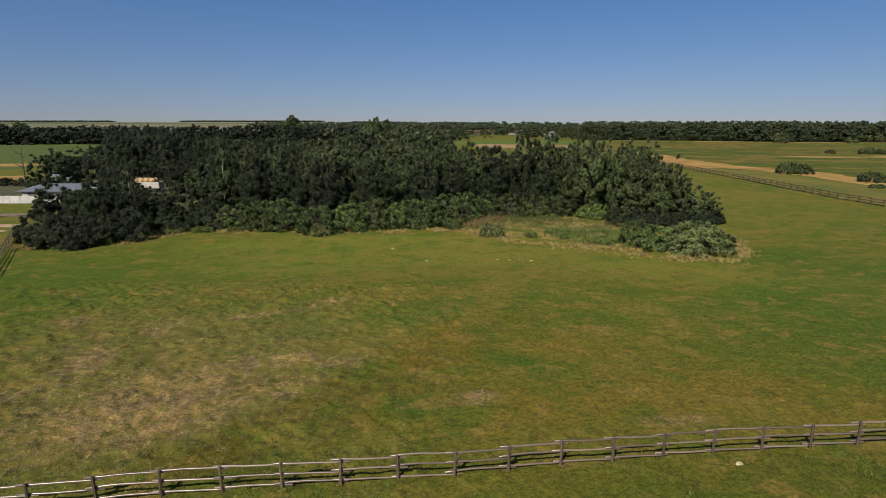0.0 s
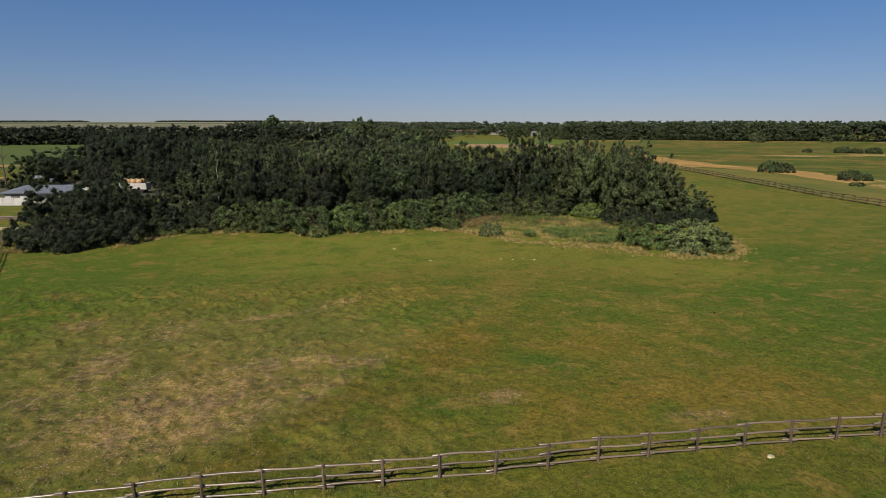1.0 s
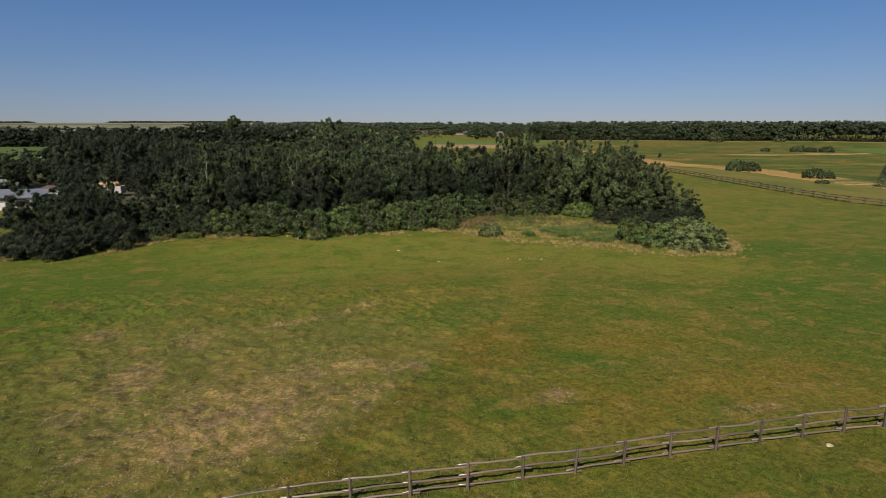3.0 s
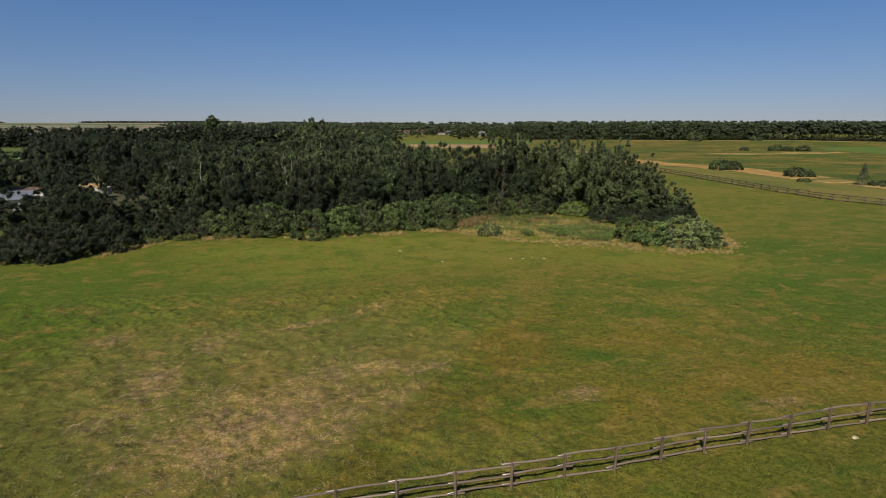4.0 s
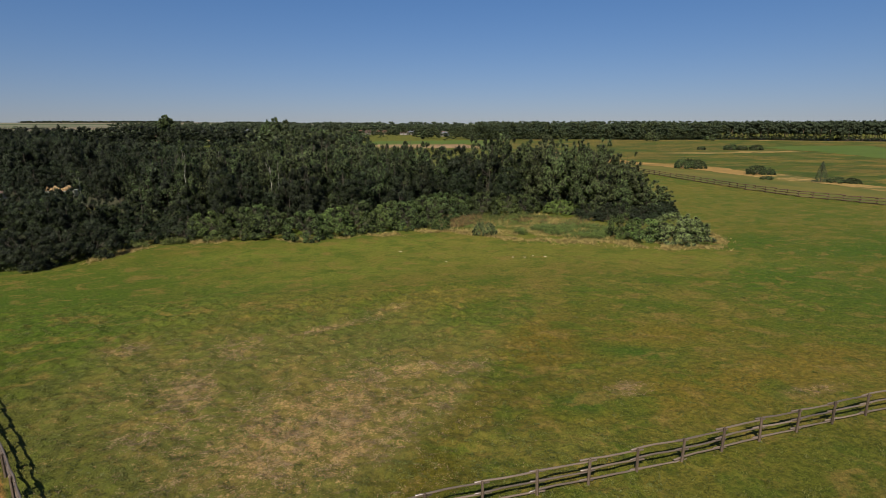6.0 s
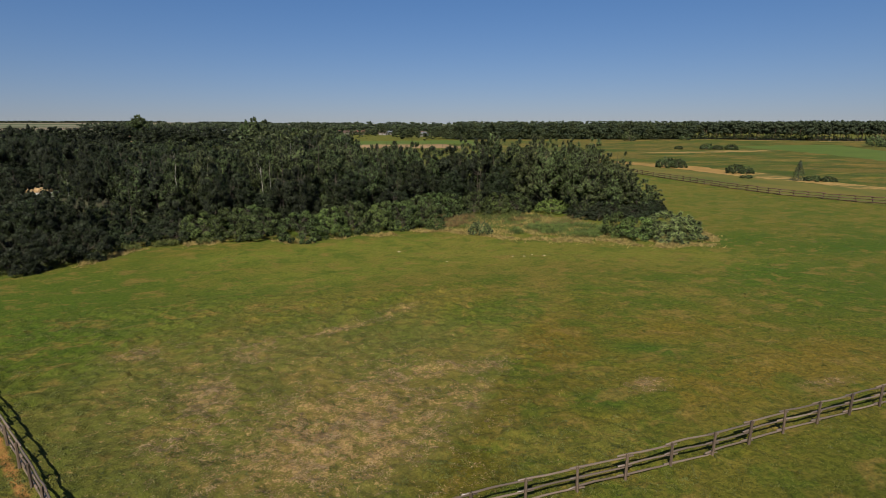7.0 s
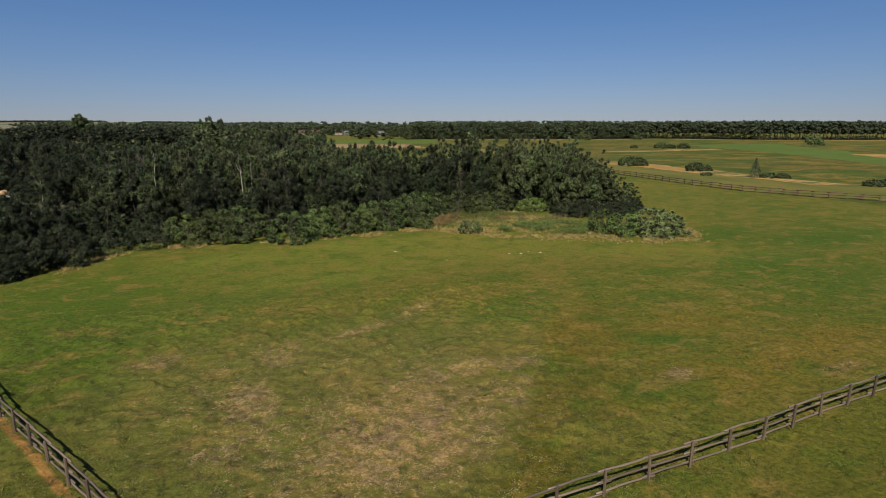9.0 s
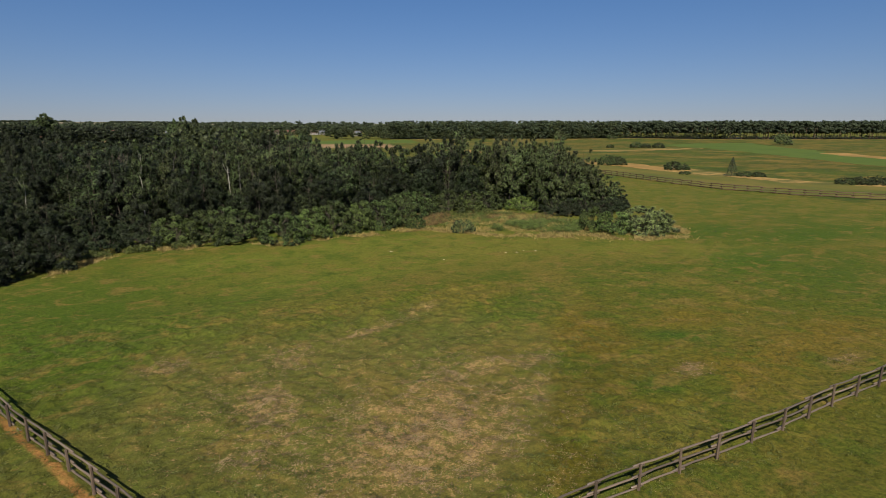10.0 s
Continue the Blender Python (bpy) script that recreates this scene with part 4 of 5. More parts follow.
# ---------------------------------------------------------------- far trees and woods
def far_cluster(name, label, places, mat, seed, leaf=0.75, per_tree=54, shape="round", bark=None, low=0.1, lobes=9):
    """Many far trees as one mass of leaves: (x, y, z, radius, height)."""
    rng = np.random.default_rng(seed)
    protos = [crown_points(rng, 1.0, 0.5, low, lobes, per_tree // lobes, 0.23 * math.sqrt(9 / lobes), PROFILES[shape], 0.3, 0.15, (0.55, 0.85)) for i in range(8)]
    ps, ns, ss, cores = [], [], [], []
    v0, f0 = LUMP_COARSE
    for x, y, z, r, h in places:
        p, o, cs = protos[rng.integers(8)]
        a = rng.uniform(0, 2 * math.pi)
        c, s = math.cos(a), math.sin(a)

        def put(q):
            return np.column_stack([(q[:, 0] * c - q[:, 1] * s) * 2 * r + x, (q[:, 0] * s + q[:, 1] * c) * 2 * r + y, q[:, 2] * h + z])

        ps.append(put(p))
        ns.append(o)
        ss.append(np.full(len(p), leaf * math.sqrt(r * h / 25)))
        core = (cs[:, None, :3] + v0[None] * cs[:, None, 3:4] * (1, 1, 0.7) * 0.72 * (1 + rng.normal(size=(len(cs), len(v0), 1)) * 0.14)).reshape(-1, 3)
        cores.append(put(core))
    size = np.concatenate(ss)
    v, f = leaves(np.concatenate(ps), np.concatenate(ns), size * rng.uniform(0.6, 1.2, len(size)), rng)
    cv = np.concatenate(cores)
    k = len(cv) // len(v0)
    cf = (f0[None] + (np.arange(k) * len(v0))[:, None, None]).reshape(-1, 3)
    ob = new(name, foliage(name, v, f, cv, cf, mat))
    tagged(ob, label, "trees", kind="stuff")
    if bark:
        st = [tube([(x, y, z), (x + rng.normal() * 0.3, y, z + h * 0.62)], [0.24, 0.16], 4) for x, y, z, r, h in places]
        part("trunks", mesh_of("trunks", *join(st), bark), ob)["kind"] = "stuff"
    return ob


def belt(rnd, line, rows, step, gap, radius, height):
    """Rows of trees behind a line of plan points."""
    res = []
    for (x0, y0), (x1, y1) in zip(line, line[1:]):
        d = math.hypot(x1 - x0, y1 - y0)
        nx, ny = -(y1 - y0) / d, (x1 - x0) / d
        for row in range(rows):
            n = max(1, int(d / (gap + row * 0.5)))
            for i in range(n):
                s, o = (i + rnd.random()) / n, row * step + rnd.uniform(-0.4, 0.4) * step
                res.append((x0 + (x1 - x0) * s + nx * o, y0 + (y1 - y0) * s + ny * o, 0, radius * rnd.uniform(0.8, 1.3), height * rnd.uniform(0.90, 1.05)))
    return res


rnd = random.Random(11)
EDGE_FAR = [(121, 492), (196, 482), (266, 448), (336, 440), (391, 378), (507, 330), (700, 240)]
pines = belt(rnd, EDGE_FAR, 6, 6.0, 4.6, 6.4, 16.2)
scrub = [(x, y - 3, z, r, h * rnd.uniform(0.5, 1.2)) for x, y, z, r, h in belt(rnd, EDGE_FAR[3:], 2, 7, 5, 2.6, 4.0)]
pines = [(x, y, z, r, 15.9 + rnd.uniform(-0.6, 0.5) + 0.7 * noise.noise((x * 0.02, y * 0.02, 4))) for x, y, z, r, h in pines] + scrub
far_cluster("pine_wood", "dark dense wood along the far marsh", [q for i, q in enumerate(pines) if q[0] < 330 and i % 3], LEAF_PINE, 5, 0.26, 220, "round", None, 0.05, 22)
far_cluster("pine_wood", "dark pine wood with reddish bare trunks", [q for q in pines if q[0] >= 330], LEAF_PINE, 15, 0.28, 180, "round", PINE_BARK, 0.36, 18)
fringe = belt(rnd, EDGE_FAR[:5], 2, 3.0, 6.0, 3.0, 9.0)
fringe = [(x + rnd.uniform(-2, 2), y - 6 + rnd.uniform(-3, 2), z, r, h * rnd.uniform(0.3, 1.25)) for x, y, z, r, h in fringe]
fringe += belt(rnd, [(104, 530), (124, 494)], 5, 8, 5, 3.4, 12.5)
fringe += [(74, 520, 0, 8, 10), (80, 524, 0, 7, 11), (86, 520, 0, 7, 9), (10, 560, 0, 8, 8), (18, 556, 0, 7, 8), (42, 540, 0, 4, 4), (125, 505, 0, 7, 10)]
fringe += [q for i, q in enumerate(pines) if q[0] < 330 and i % 3 == 0]
far_cluster("wood_edge", "light green broadleaf trees along the pine wood", fringe, LEAF_FAR, 8, 0.30, 180, lobes=18)
woods = belt(rnd, [(-500, 1500), (-100, 1150), (150, 900), (420, 700), (900, 640)], 4, 20, 11, 7.5, 16.5)
woods += belt(rnd, [(-160, 900), (0, 870), (180, 800)], 3, 12, 9, 5, 14)
far_cluster("far_wood", "dark wooded ridge in the distance", woods, LEAF_PINE, 9, 0.7, 60, lobes=5)

field("field", [(-172, 470), (-168, 530), (-100, 530), (-98, 475)], PLOUGH, 0.08, "bare orange-brown field beyond the wood")
light, deep = [], []
hedgerow = belt(rnd, [(-460, 350), (-265, 395), (-150, 400), (-60, 420)], 4, 7, 6, 6.0, 13.5)
far_cluster("tree_belt", "dark tall belt of trees beyond the pasture", hedgerow, LEAF_DARK, 16, 0.38, 180, "round", None, 0.0, 14)
for x, y in scatter(rnd, [(-150, 230), (-100, 165), (-75, 152), (-8, 155), (3, 215), (-2, 330), (-150, 360)], 10.0):
    kind = light if noise.noise((x * 0.03, y * 0.03, 1)) > -0.05 else deep
    # the wood is highest behind the grove's middle and thins out to low scrub towards the yard
    high = x > -38 - 0.08 * (y - 208)
    if high or rnd.random() < 0.75:
        kind.append((x, y, 0, rnd.uniform(3.6, 6.2), rnd.uniform(9.0, 13.0) if high else rnd.uniform(3.5, 6.5)))
for x, y in scatter(rnd, [(-900, 430), (-100, 420), (-20, 430), (0, 560), (40, 640), (40, 800), (-900, 800)], 25):
    a = noise.noise((x * 0.012, y * 0.016, 1))
    if abs(a) > 0.16 and not (-175 < x < -95 and 440 < y < 540):
        (light if a > 0.12 else deep).append((x, y, 0, rnd.uniform(6, 11), rnd.uniform(4.0, 7.5)))
# broad round trees before the village
light += [(82, 522, 0, 7.5, 11), (90, 528, 0, 5, 8), (71, 650, 0, 9, 12), (62, 655, 0, 8, 9), (24, 690, 0, 7, 9), (110, 482, 0, 6, 9), (102, 500, 0, 5, 7), (46, 600, 0, 5, 5), (88, 470, 0, 2.5, 4)]
deep += [(12, 480, 0, 9, 10), (4, 470, 0, 8, 9), (30, 740, 0, 12, 11), (55, 760, 0, 14, 12), (80, 720, 0, 13, 13), (100, 700, 0, 13, 12), (118, 640, 0, 10, 12), (130, 600, 0, 9, 11), (112, 560, 0, 8, 10), (96, 610, 0, 8, 10)]
for x, y in scatter(rnd, [(-20, 660), (120, 590), (140, 640), (110, 720), (0, 770)], 27):
    (light if rnd.random() < 0.5 else deep).append((x, y, 0, rnd.uniform(3.5, 6.5), rnd.uniform(4.5, 8.5)))
far_cluster("mixed_wood", "mixed light green trees behind the grove", light, LEAF_FAR, 6, 0.40, 168, lobes=12)
far_cluster("mixed_wood", "dark green trees and hedges behind the grove", deep, LEAF_MID, 7, 0.42, 156, lobes=12)
hedges = []
for n in range(5):
    y = 830 + 190 * n + rnd.uniform(-40, 40)
    x = rnd.uniform(-2.0, -0.5) * y * 0.55
    for k in range(3):
        w = rnd.uniform(150, 380)
        for px, py, pz, r, h in belt(rnd, [(x, y), (x + w * 0.5, y + rnd.uniform(-40, 40)), (x + w, y + rnd.uniform(-60, 60))], 1, 9, 7 + n * 0.9, 7.5 + n * 0.5, 7.5):
            z = 16 * (min(1, max(0, (py - 900) / 2500)) * min(1, max(0, (900 - px) / 1600))) ** 1.4
            hedges.append((px, py, z - 0.5, r, h * rnd.uniform(0.5, 1.1)))
        x += w + rnd.uniform(120, 420)
for x0, y0, x1, y1 in ((-1500, 3300, -700, 3350), (-500, 3200, -150, 3250), (-60, 3100, 260, 2900), (-2600, 3300, -1900, 3300)):
    for px, py, pz, r, h in belt(rnd, [(x0, y0), (x1, y1)], 3, 20, 9, 15, 13):
        hedges.append((px, py, 16 * (min(1, max(0, (py - 900) / 2500)) * min(1, max(0, (900 - px) / 1600))) ** 1.4 - 2, r, h * rnd.uniform(0.88, 1.0)))
far_cluster("far_hedges", "hedges and copses between distant fields", hedges, LEAF_MID, 12, 0.62, 40, lobes=5)

# ---------------------------------------------------------------- grass
TUFT = leaf_material("tuft_leaf", (0.085, 0.110, 0.020), (0.165, 0.180, 0.040), (0.23, 0.19, 0.07), 0.40)
LITTER_STRAW = leaf_material("trodden_straw", (0.17, 0.112, 0.058), (0.30, 0.200, 0.108), (0.36, 0.26, 0.16), 0.25)
rng = np.random.default_rng(3)
n = 60000
u = rng.uniform(0, 1, n)
gy = 17.5 + 52 * u ** 1.7
gx = rng.uniform(-1, 1, n) * (18 + gy * 0.75) - 4
lumpy = np.array([noise.noise((x * 0.9, y * 0.9, 0)) + 0.6 * noise.noise((x * 0.25, y * 0.25, 5)) for x, y in zip(gx, gy)])
tall = np.clip(lumpy * 1.6, 0.0, 1.0)
blade = blades(rng, np.column_stack([gx, gy]), 4, 0.05 + 0.12 * tall * rng.uniform(0.6, 1.0, n), rng.uniform(0.02, 0.045, n), 0.8, turf_height(gx, gy))
tagged(new("grass", mesh_of("grass", *blade, GRASS)), "short grazed grass tufts on the meadow", "grass", kind="stuff")

# trodden straw and dead stalks lying in the worn places
m = 1500000
lx, ly = rng.uniform(-40, 30, m), rng.uniform(20, 56, m)
dense = np.zeros(m)
for cx, cy, rx, ry, turn, a in WORN:
    ux, uy = (lx - cx) * math.cos(turn) + (ly - cy) * math.sin(turn), (ly - cy) * math.cos(turn) - (lx - cx) * math.sin(turn)
    dense = np.maximum(dense, a * np.exp(-1.1 * ((ux / rx) ** 2 + (uy / ry) ** 2)))
clot = lattice(GRIDS[3], lx, ly, 1.1) * 0.45 + lattice(GRIDS[4], lx, ly, 0.42) * 0.55
keep = rng.uniform(0, 1, m) < dense * np.clip((clot - 0.44) * 4.5, 0, 1)
lx, ly = lx[keep], ly[keep]
up = rng.normal(size=(len(lx), 3)) * 0.28 + (0, -0.1, 1.0)
up /= np.linalg.norm(up, axis=1, keepdims=True)
v, f = leaves(np.column_stack([lx, ly, turf_height(lx, ly) + rng.uniform(0.0, 0.03, len(lx))]), up, rng.uniform(0.03, 0.080, len(lx)), rng, 0.22)
tagged(new("straw_litter", mesh_of("straw_litter", v, f, LITTER_STRAW)), "trodden pale straw lying on worn meadow", "straw", kind="stuff")

# leafy tufts standing in the grazed and trodden ground
m = 46000
tx, ty = rng.uniform(-40, 24, m), rng.uniform(20, 50, m)
tend = np.clip(0.9 - (tx + 12) / 20, 0.10, 0.8) * np.clip(1.15 - (ty - 20) / 42, 0.25, 1.0)
keep = rng.uniform(0, 1, m) < tend * np.clip((lattice(GRIDS[5], tx, ty, 2.0) * 0.5 + lattice(GRIDS[6], tx, ty, 0.7) * 0.5 - 0.40) * 3.2, 0, 1)
tx, ty = tx[keep], ty[keep]
idx = np.repeat(np.arange(len(tx)), 11)
size = rng.uniform(0.05, 0.13, len(tx))[idx]
d = rng.normal(size=(len(idx), 3)) * (1.0, 1.0, 0.4)
base = turf_height(tx, ty)
p = np.column_stack([tx, ty, base + 0.02])[idx] + d * size[:, None] * (0.9, 0.9, 0.5)
p[:, 2] = np.maximum(p[:, 2], base[idx])
out = d * 0.3 + rng.normal(size=d.shape) * 0.3 + (0, -0.1, 0.9)
v, f = leaves(p, out / np.linalg.norm(out, axis=1, keepdims=True), size * rng.uniform(0.35, 0.70, len(idx)), rng, 0.34)
tagged(new("weeds", mesh_of("weeds", v, f, TUFT)), "low leafy green tufts in the grazed ground", "plants", kind="stuff")

# tall dry grass in front of the grove
strip = [(-55, 66.5), (-49, 65.6), (-43, 66.5), (-40, 69.5), (-37.5, 74), (-35, 77.5), (-30, 77), (-25, 76.8), (-19, 75), (-14, 74.5), (-8, 76), (-2, 78), (3, 77)]
pts = []
for (x0, y0), (x1, y1) in zip(strip, strip[1:]):
    m = int(math.hypot(x1 - x0, y1 - y0) * 60)
    s = rng.uniform(0, 1, m)
    q = np.column_stack([x0 + (x1 - x0) * s + rng.normal(size=m) * 0.3, y0 + (y1 - y0) * s + rng.normal(size=m) * 0.7 + 0.6])
    pts.append(q[[noise.noise((w[0] * 0.22, w[1] * 0.22, 8)) > 0.02 for w in q]])
rim = [(3, 77), (8.4, 71), (15, 67.6), (21, 64.4), (26, 60.8), (32.5, 60.8), (36, 65), (38.5, 74)]
for (x0, y0), (x1, y1) in zip(rim, rim[1:]):
    m = int(math.hypot(x1 - x0, y1 - y0) * 50)
    s = rng.uniform(0, 1, m)
    pts.append(np.column_stack([x0 + (x1 - x0) * s + rng.normal(size=m) * 0.4, y0 + (y1 - y0) * s + rng.normal(size=m) * 0.9 + 0.6]))
bank = scatter(random.Random(5), [(1, 78), (9, 74), (16, 69), (23, 64.5), (28, 61.5), (34, 61), (36, 64), (26, 72), (25, 84), (20, 90), (4, 88)], 0.36)
pts = np.concatenate(pts + [np.array(bank)])
keep = np.array([noise.noise((q[0] * 0.30, q[1] * 0.30, 3)) > -0.18 for q in pts])
blade = blades(rng, pts[keep], 7, rng.uniform(0.15, 0.45, keep.sum()), rng.uniform(0.03, 0.07, keep.sum()), 0.6)
tagged(new("dry_grass", mesh_of("dry_grass", *blade, STRAW)), "tall straw-coloured dry grass along the grove", "grass", kind="stuff")

# rust-brown sorrel and green weeds in the rough corner before the grove
def patch(name, label, poly, gap, mat, lo, hi, wide, count, seed, cut, leafy=False):
    rng = np.random.default_rng(seed)
    q = np.array(scatter(random.Random(seed), poly, gap))
    keep = np.array([noise.noise((p[0] * 0.4, p[1] * 0.4, seed)) > cut for p in q])
    q = q[keep]
    if leafy:
        idx = np.repeat(np.arange(len(q)), count * 2)
        top = rng.uniform(lo, hi, len(q))[idx]
        p = np.column_stack([q[idx] + rng.normal(size=(len(idx), 2)) * 0.14, top * rng.uniform(0.05, 1, len(idx))])
        out = rng.normal(size=p.shape) * 0.5 + (0, -0.3, 0.8)
        v, f = leaves(p, out / np.linalg.norm(out, axis=1, keepdims=True), rng.uniform(0.5, 1.2, len(idx)) * wide, rng, 0.5)
    else:
        v, f = blades(rng, q, count, rng.uniform(lo, hi, len(q)), rng.uniform(wide * 0.6, wide * 1.4, len(q)), 0.6)
    return tagged(new(name, mesh_of(name, v, f, mat)), label, "plants", kind="stuff")


patch("sorrel", "rust-brown seeding sorrel in the rough grass", [(-0.5, 80.5), (9, 80.5), (10, 90), (1, 90)], 0.3, RUST, 0.4, 0.9, 0.06, 6, 3, -0.05)
patch("sorrel", "rust-brown seeding sorrel in the rough grass", [(12, 80), (25, 76), (25, 84), (13, 89)], 0.4, RUST, 0.4, 0.8, 0.06, 5, 4, 0.1)
patch("weeds", "green nettles and weeds in the rough grass", [(10, 74), (23, 66.5), (26, 76), (15, 79)], 0.3, WEED, 0.4, 0.9, 0.12, 7, 5, -0.05, True)
patch("weeds", "green nettles and weeds along the grove", [(-47, 66), (-40, 69), (-36, 76.5), (-28, 77), (-28, 79), (-37, 79), (-43, 71.5), (-50, 69)], 0.3, WEED, 0.4, 0.8, 0.12, 7, 6, -0.1, True)
patch("weeds", "green nettles and weeds in the rough grass", [(8, 84), (20, 84), (20, 91), (8, 91)], 0.35, WEED, 0.4, 0.8, 0.1, 6, 7, 0.0, True)

patch("weeds", "green nettles and weeds among the sorrel", [(-0.5, 79.5), (24, 75), (25, 86), (1, 90)], 0.5, WEED, 0.25, 0.6, 0.09, 6, 9, 0.0, True)

# ---------------------------------------------------------------- marsh shrubs
low = make_tree(31, "shrub", 2.6, 3.0, 0.05, LEAF_MID, BARK, 150, 80, 0.085, 0.46, "dome", 5, "dark low willow shrub on the marsh", 0.72, 0.08, (0.7, 1.0))
low["category"] = "shrub"
spread(low, [(103, 169.5, 0, 0, 0.95, 1.35), (106.4, 167.6, 0, 70, 0.9, 1.15), (109.4, 144.6, 0, 20, 0.85, 1.05), (112.2, 143.4, 0, 140, 0.7, 0.8), (111.5, 120, 0, 0, 0.65, 0.6), (114.4, 118, 0, 60, 0.6, 0.55),
             (117.5, 96.2, 0, 0, 0.7, 0.65), (120.4, 94, 0, 90, 0.8, 0.75), (123.6, 92.6, 0, 200, 0.8, 0.8), (204, 274.6, 0, 10, 1.1, 1.3), (209, 272, 0, 100, 0.9, 1.0), (216, 269.4, 0, 40, 1.1, 1.2), (190, 280, 0, 0, 0.7, 0.8),
             (101, 131, 0, 0, 0.5, 0.4)], "marsh shrubs")
sallow = make_tree(32, "willow_shrub", 7, 6, 0.2, LEAF_GREY, BARK, 60, 110, 0.22, 1.3, "dome", 5, "rounded grey-green willow standing on the marsh", 0.5, 0.15, (0.7, 1.1))
sallow["category"] = "shrub"
spread(sallow, [(247, 420, 0, 0, 0.9, 1.1), (324, 274, 0, 50, 0.85, 1.05), (300, 420, 0, 0, 0.7, 0.6)], "marsh willows")


def make_spruce(seed, height, radius):
    """A young spruce: straight trunk and drooping whorls of needles."""
    rng = np.random.default_rng(seed)
    tree = new("spruce_tree")
    part("trunk", mesh_of("trunk", *tube([(0, 0, -0.1), (0, 0, height * 0.5), (0, 0, height * 0.97)], [0.12, 0.07, 0.015], 6), BARK, True), tree)
    ps, ns = [], []
    for i in range(900):
        h = rng.uniform(0.05, 1) ** 0.9
        r = radius * (1 - h) ** 0.9 * math.sqrt(rng.uniform(0.2, 1)) * (1 + 0.25 * math.sin(h * 60)) + 0.05
        a = rng.uniform(0, 2 * math.pi)
        ps.append((r * math.cos(a), r * math.sin(a), h * height - 0.2 * r))
        ns.append((math.cos(a) * 0.6, math.sin(a) * 0.6, 0.6))
    ns = np.array(ns) + rng.normal(size=(900, 3)) * 0.4
    ns /= np.linalg.norm(ns, axis=1, keepdims=True)
    v, f = leaves(np.array(ps), ns, rng.uniform(0.12, 0.26, 900), rng, 0.45)
    part("crown", mesh_of("crown", v, f, LEAF_PINE), tree)
    return tagged(tree, "small dark spruce standing alone on the marsh", "tree")


spruce = make_spruce(4, 5.2, 2.1)
spread(spruce, [(109, 122, 0, 0, 1.0, 1.0)], "marsh trees")

# tall trees behind the farmyard and beyond
OAK = make_tree(41, "oak_tree", 12, 4.2, 1.2, LEAF_DARK, BARK, 110, 84, 0.145, 0.95, "round", 1, "tall dark green oak behind the farmyard", 0.4)
tall = []
rnd = random.Random(21)
for x, y in scatter(rnd, [(-91, 150), (-72, 145), (-76, 172), (-102, 176)], 6.5):
    s = rnd.uniform(0.92, 1.12)
    tall.append((x, y, 0, rnd.uniform(0, 360), s, s * rnd.choice((0.84, 0.95, 1.0, 1.1))))
for x, y in ((-96, 146.5), (-92, 146), (-88.2, 147), (-84, 145), (-80, 143), (-100, 150), (-104, 153), (-76, 141)):
    tall.append((x, y, 0, rnd.uniform(0, 360), 0.66, rnd.uniform(0.46, 0.58)))
for x, y in ((-72, 150), (-66, 152), (-61, 155)):
    tall.append((x, y, 0, rnd.uniform(0, 360), 0.9, 1.0))
spread(OAK, tall, "tall trees behind the farm")
POPLAR = make_tree(42, "poplar_tree", 12, 3.2, 1.0, LEAF_MID, BARK, 70, 90, 0.26, 0.95, "oval", 1, "very tall dark tree above the far woods")
spread(POPLAR, [(-208, 800, 0, 0, 3.2, 1.95), (-216, 806, 0, 90, 2.4, 1.6), (-480, 620, 0, 0, 2.4, 1.25), (-470, 640, 0, 0, 2.2, 1.3), (-40.7, 352, 0, 10, 1.2, 1.42), (-36, 355, 0, 80, 1.1, 1.32), (-46, 356, 0, 150, 1.0, 1.3)], "tall far trees")


def make_dead_tree(seed):
    rng = np.random.default_rng(seed)
    tree = new("dead_tree")
    st = [tube([(0, 0, -0.1), (0.1, 0, 3), (0.0, 0.1, 6.5), (0.3, 0.1, 9)], [0.20, 0.15, 0.09, 0.03], 7)]
    part("trunk", mesh_of("trunk", *join(st), BARK, True), tree)
    for i in range(11):
        h, a, n = rng.uniform(3, 8), rng.uniform(0, 2 * math.pi), rng.uniform(1.0, 2.4)
        tip = (math.cos(a) * n, math.sin(a) * n, h + n * rng.uniform(0.5, 1.1))
        midp = (math.cos(a) * n * 0.55, math.sin(a) * n * 0.55, h + n * 0.3)
        part("branch", mesh_of("branch", *tube([(0.05, 0, h), midp, tip], [0.06, 0.04, 0.015], 5), BARK, True), tree)
    return tagged(tree, "bare dead tree with grey branches near the yard", "tree")


spread(make_dead_tree(3), [(-98.5, 133, 0, 0, 1.05, 1.05)], "")


# ---------------------------------------------------------------- farmyard
CONCRETE = plain("pale_concrete", (0.46, 0.44, 0.40), (0.58, 0.56, 0.52), 0.8, 0.9, grain=(0.30, 0.28, 0.25))
WHITEWASH = plain("whitewash", (0.42, 0.39, 0.35), (0.55, 0.52, 0.47), 0.6, 0.9, grain=(0.45, 0.42, 0.38))
PLASTER = plain("grey_plaster", (0.26, 0.24, 0.21), (0.36, 0.34, 0.30), 0.6, 0.9)
ROOF_GREY = plain("grey_sheet_roof", (0.11, 0.125, 0.15), (0.17, 0.185, 0.21), 0.4, 0.55, grain=(0.14, 0.12, 0.11))
ROOF_RED = plain("red_tile_roof", (0.15, 0.070, 0.050), (0.21, 0.100, 0.072), 0.3, 0.85)
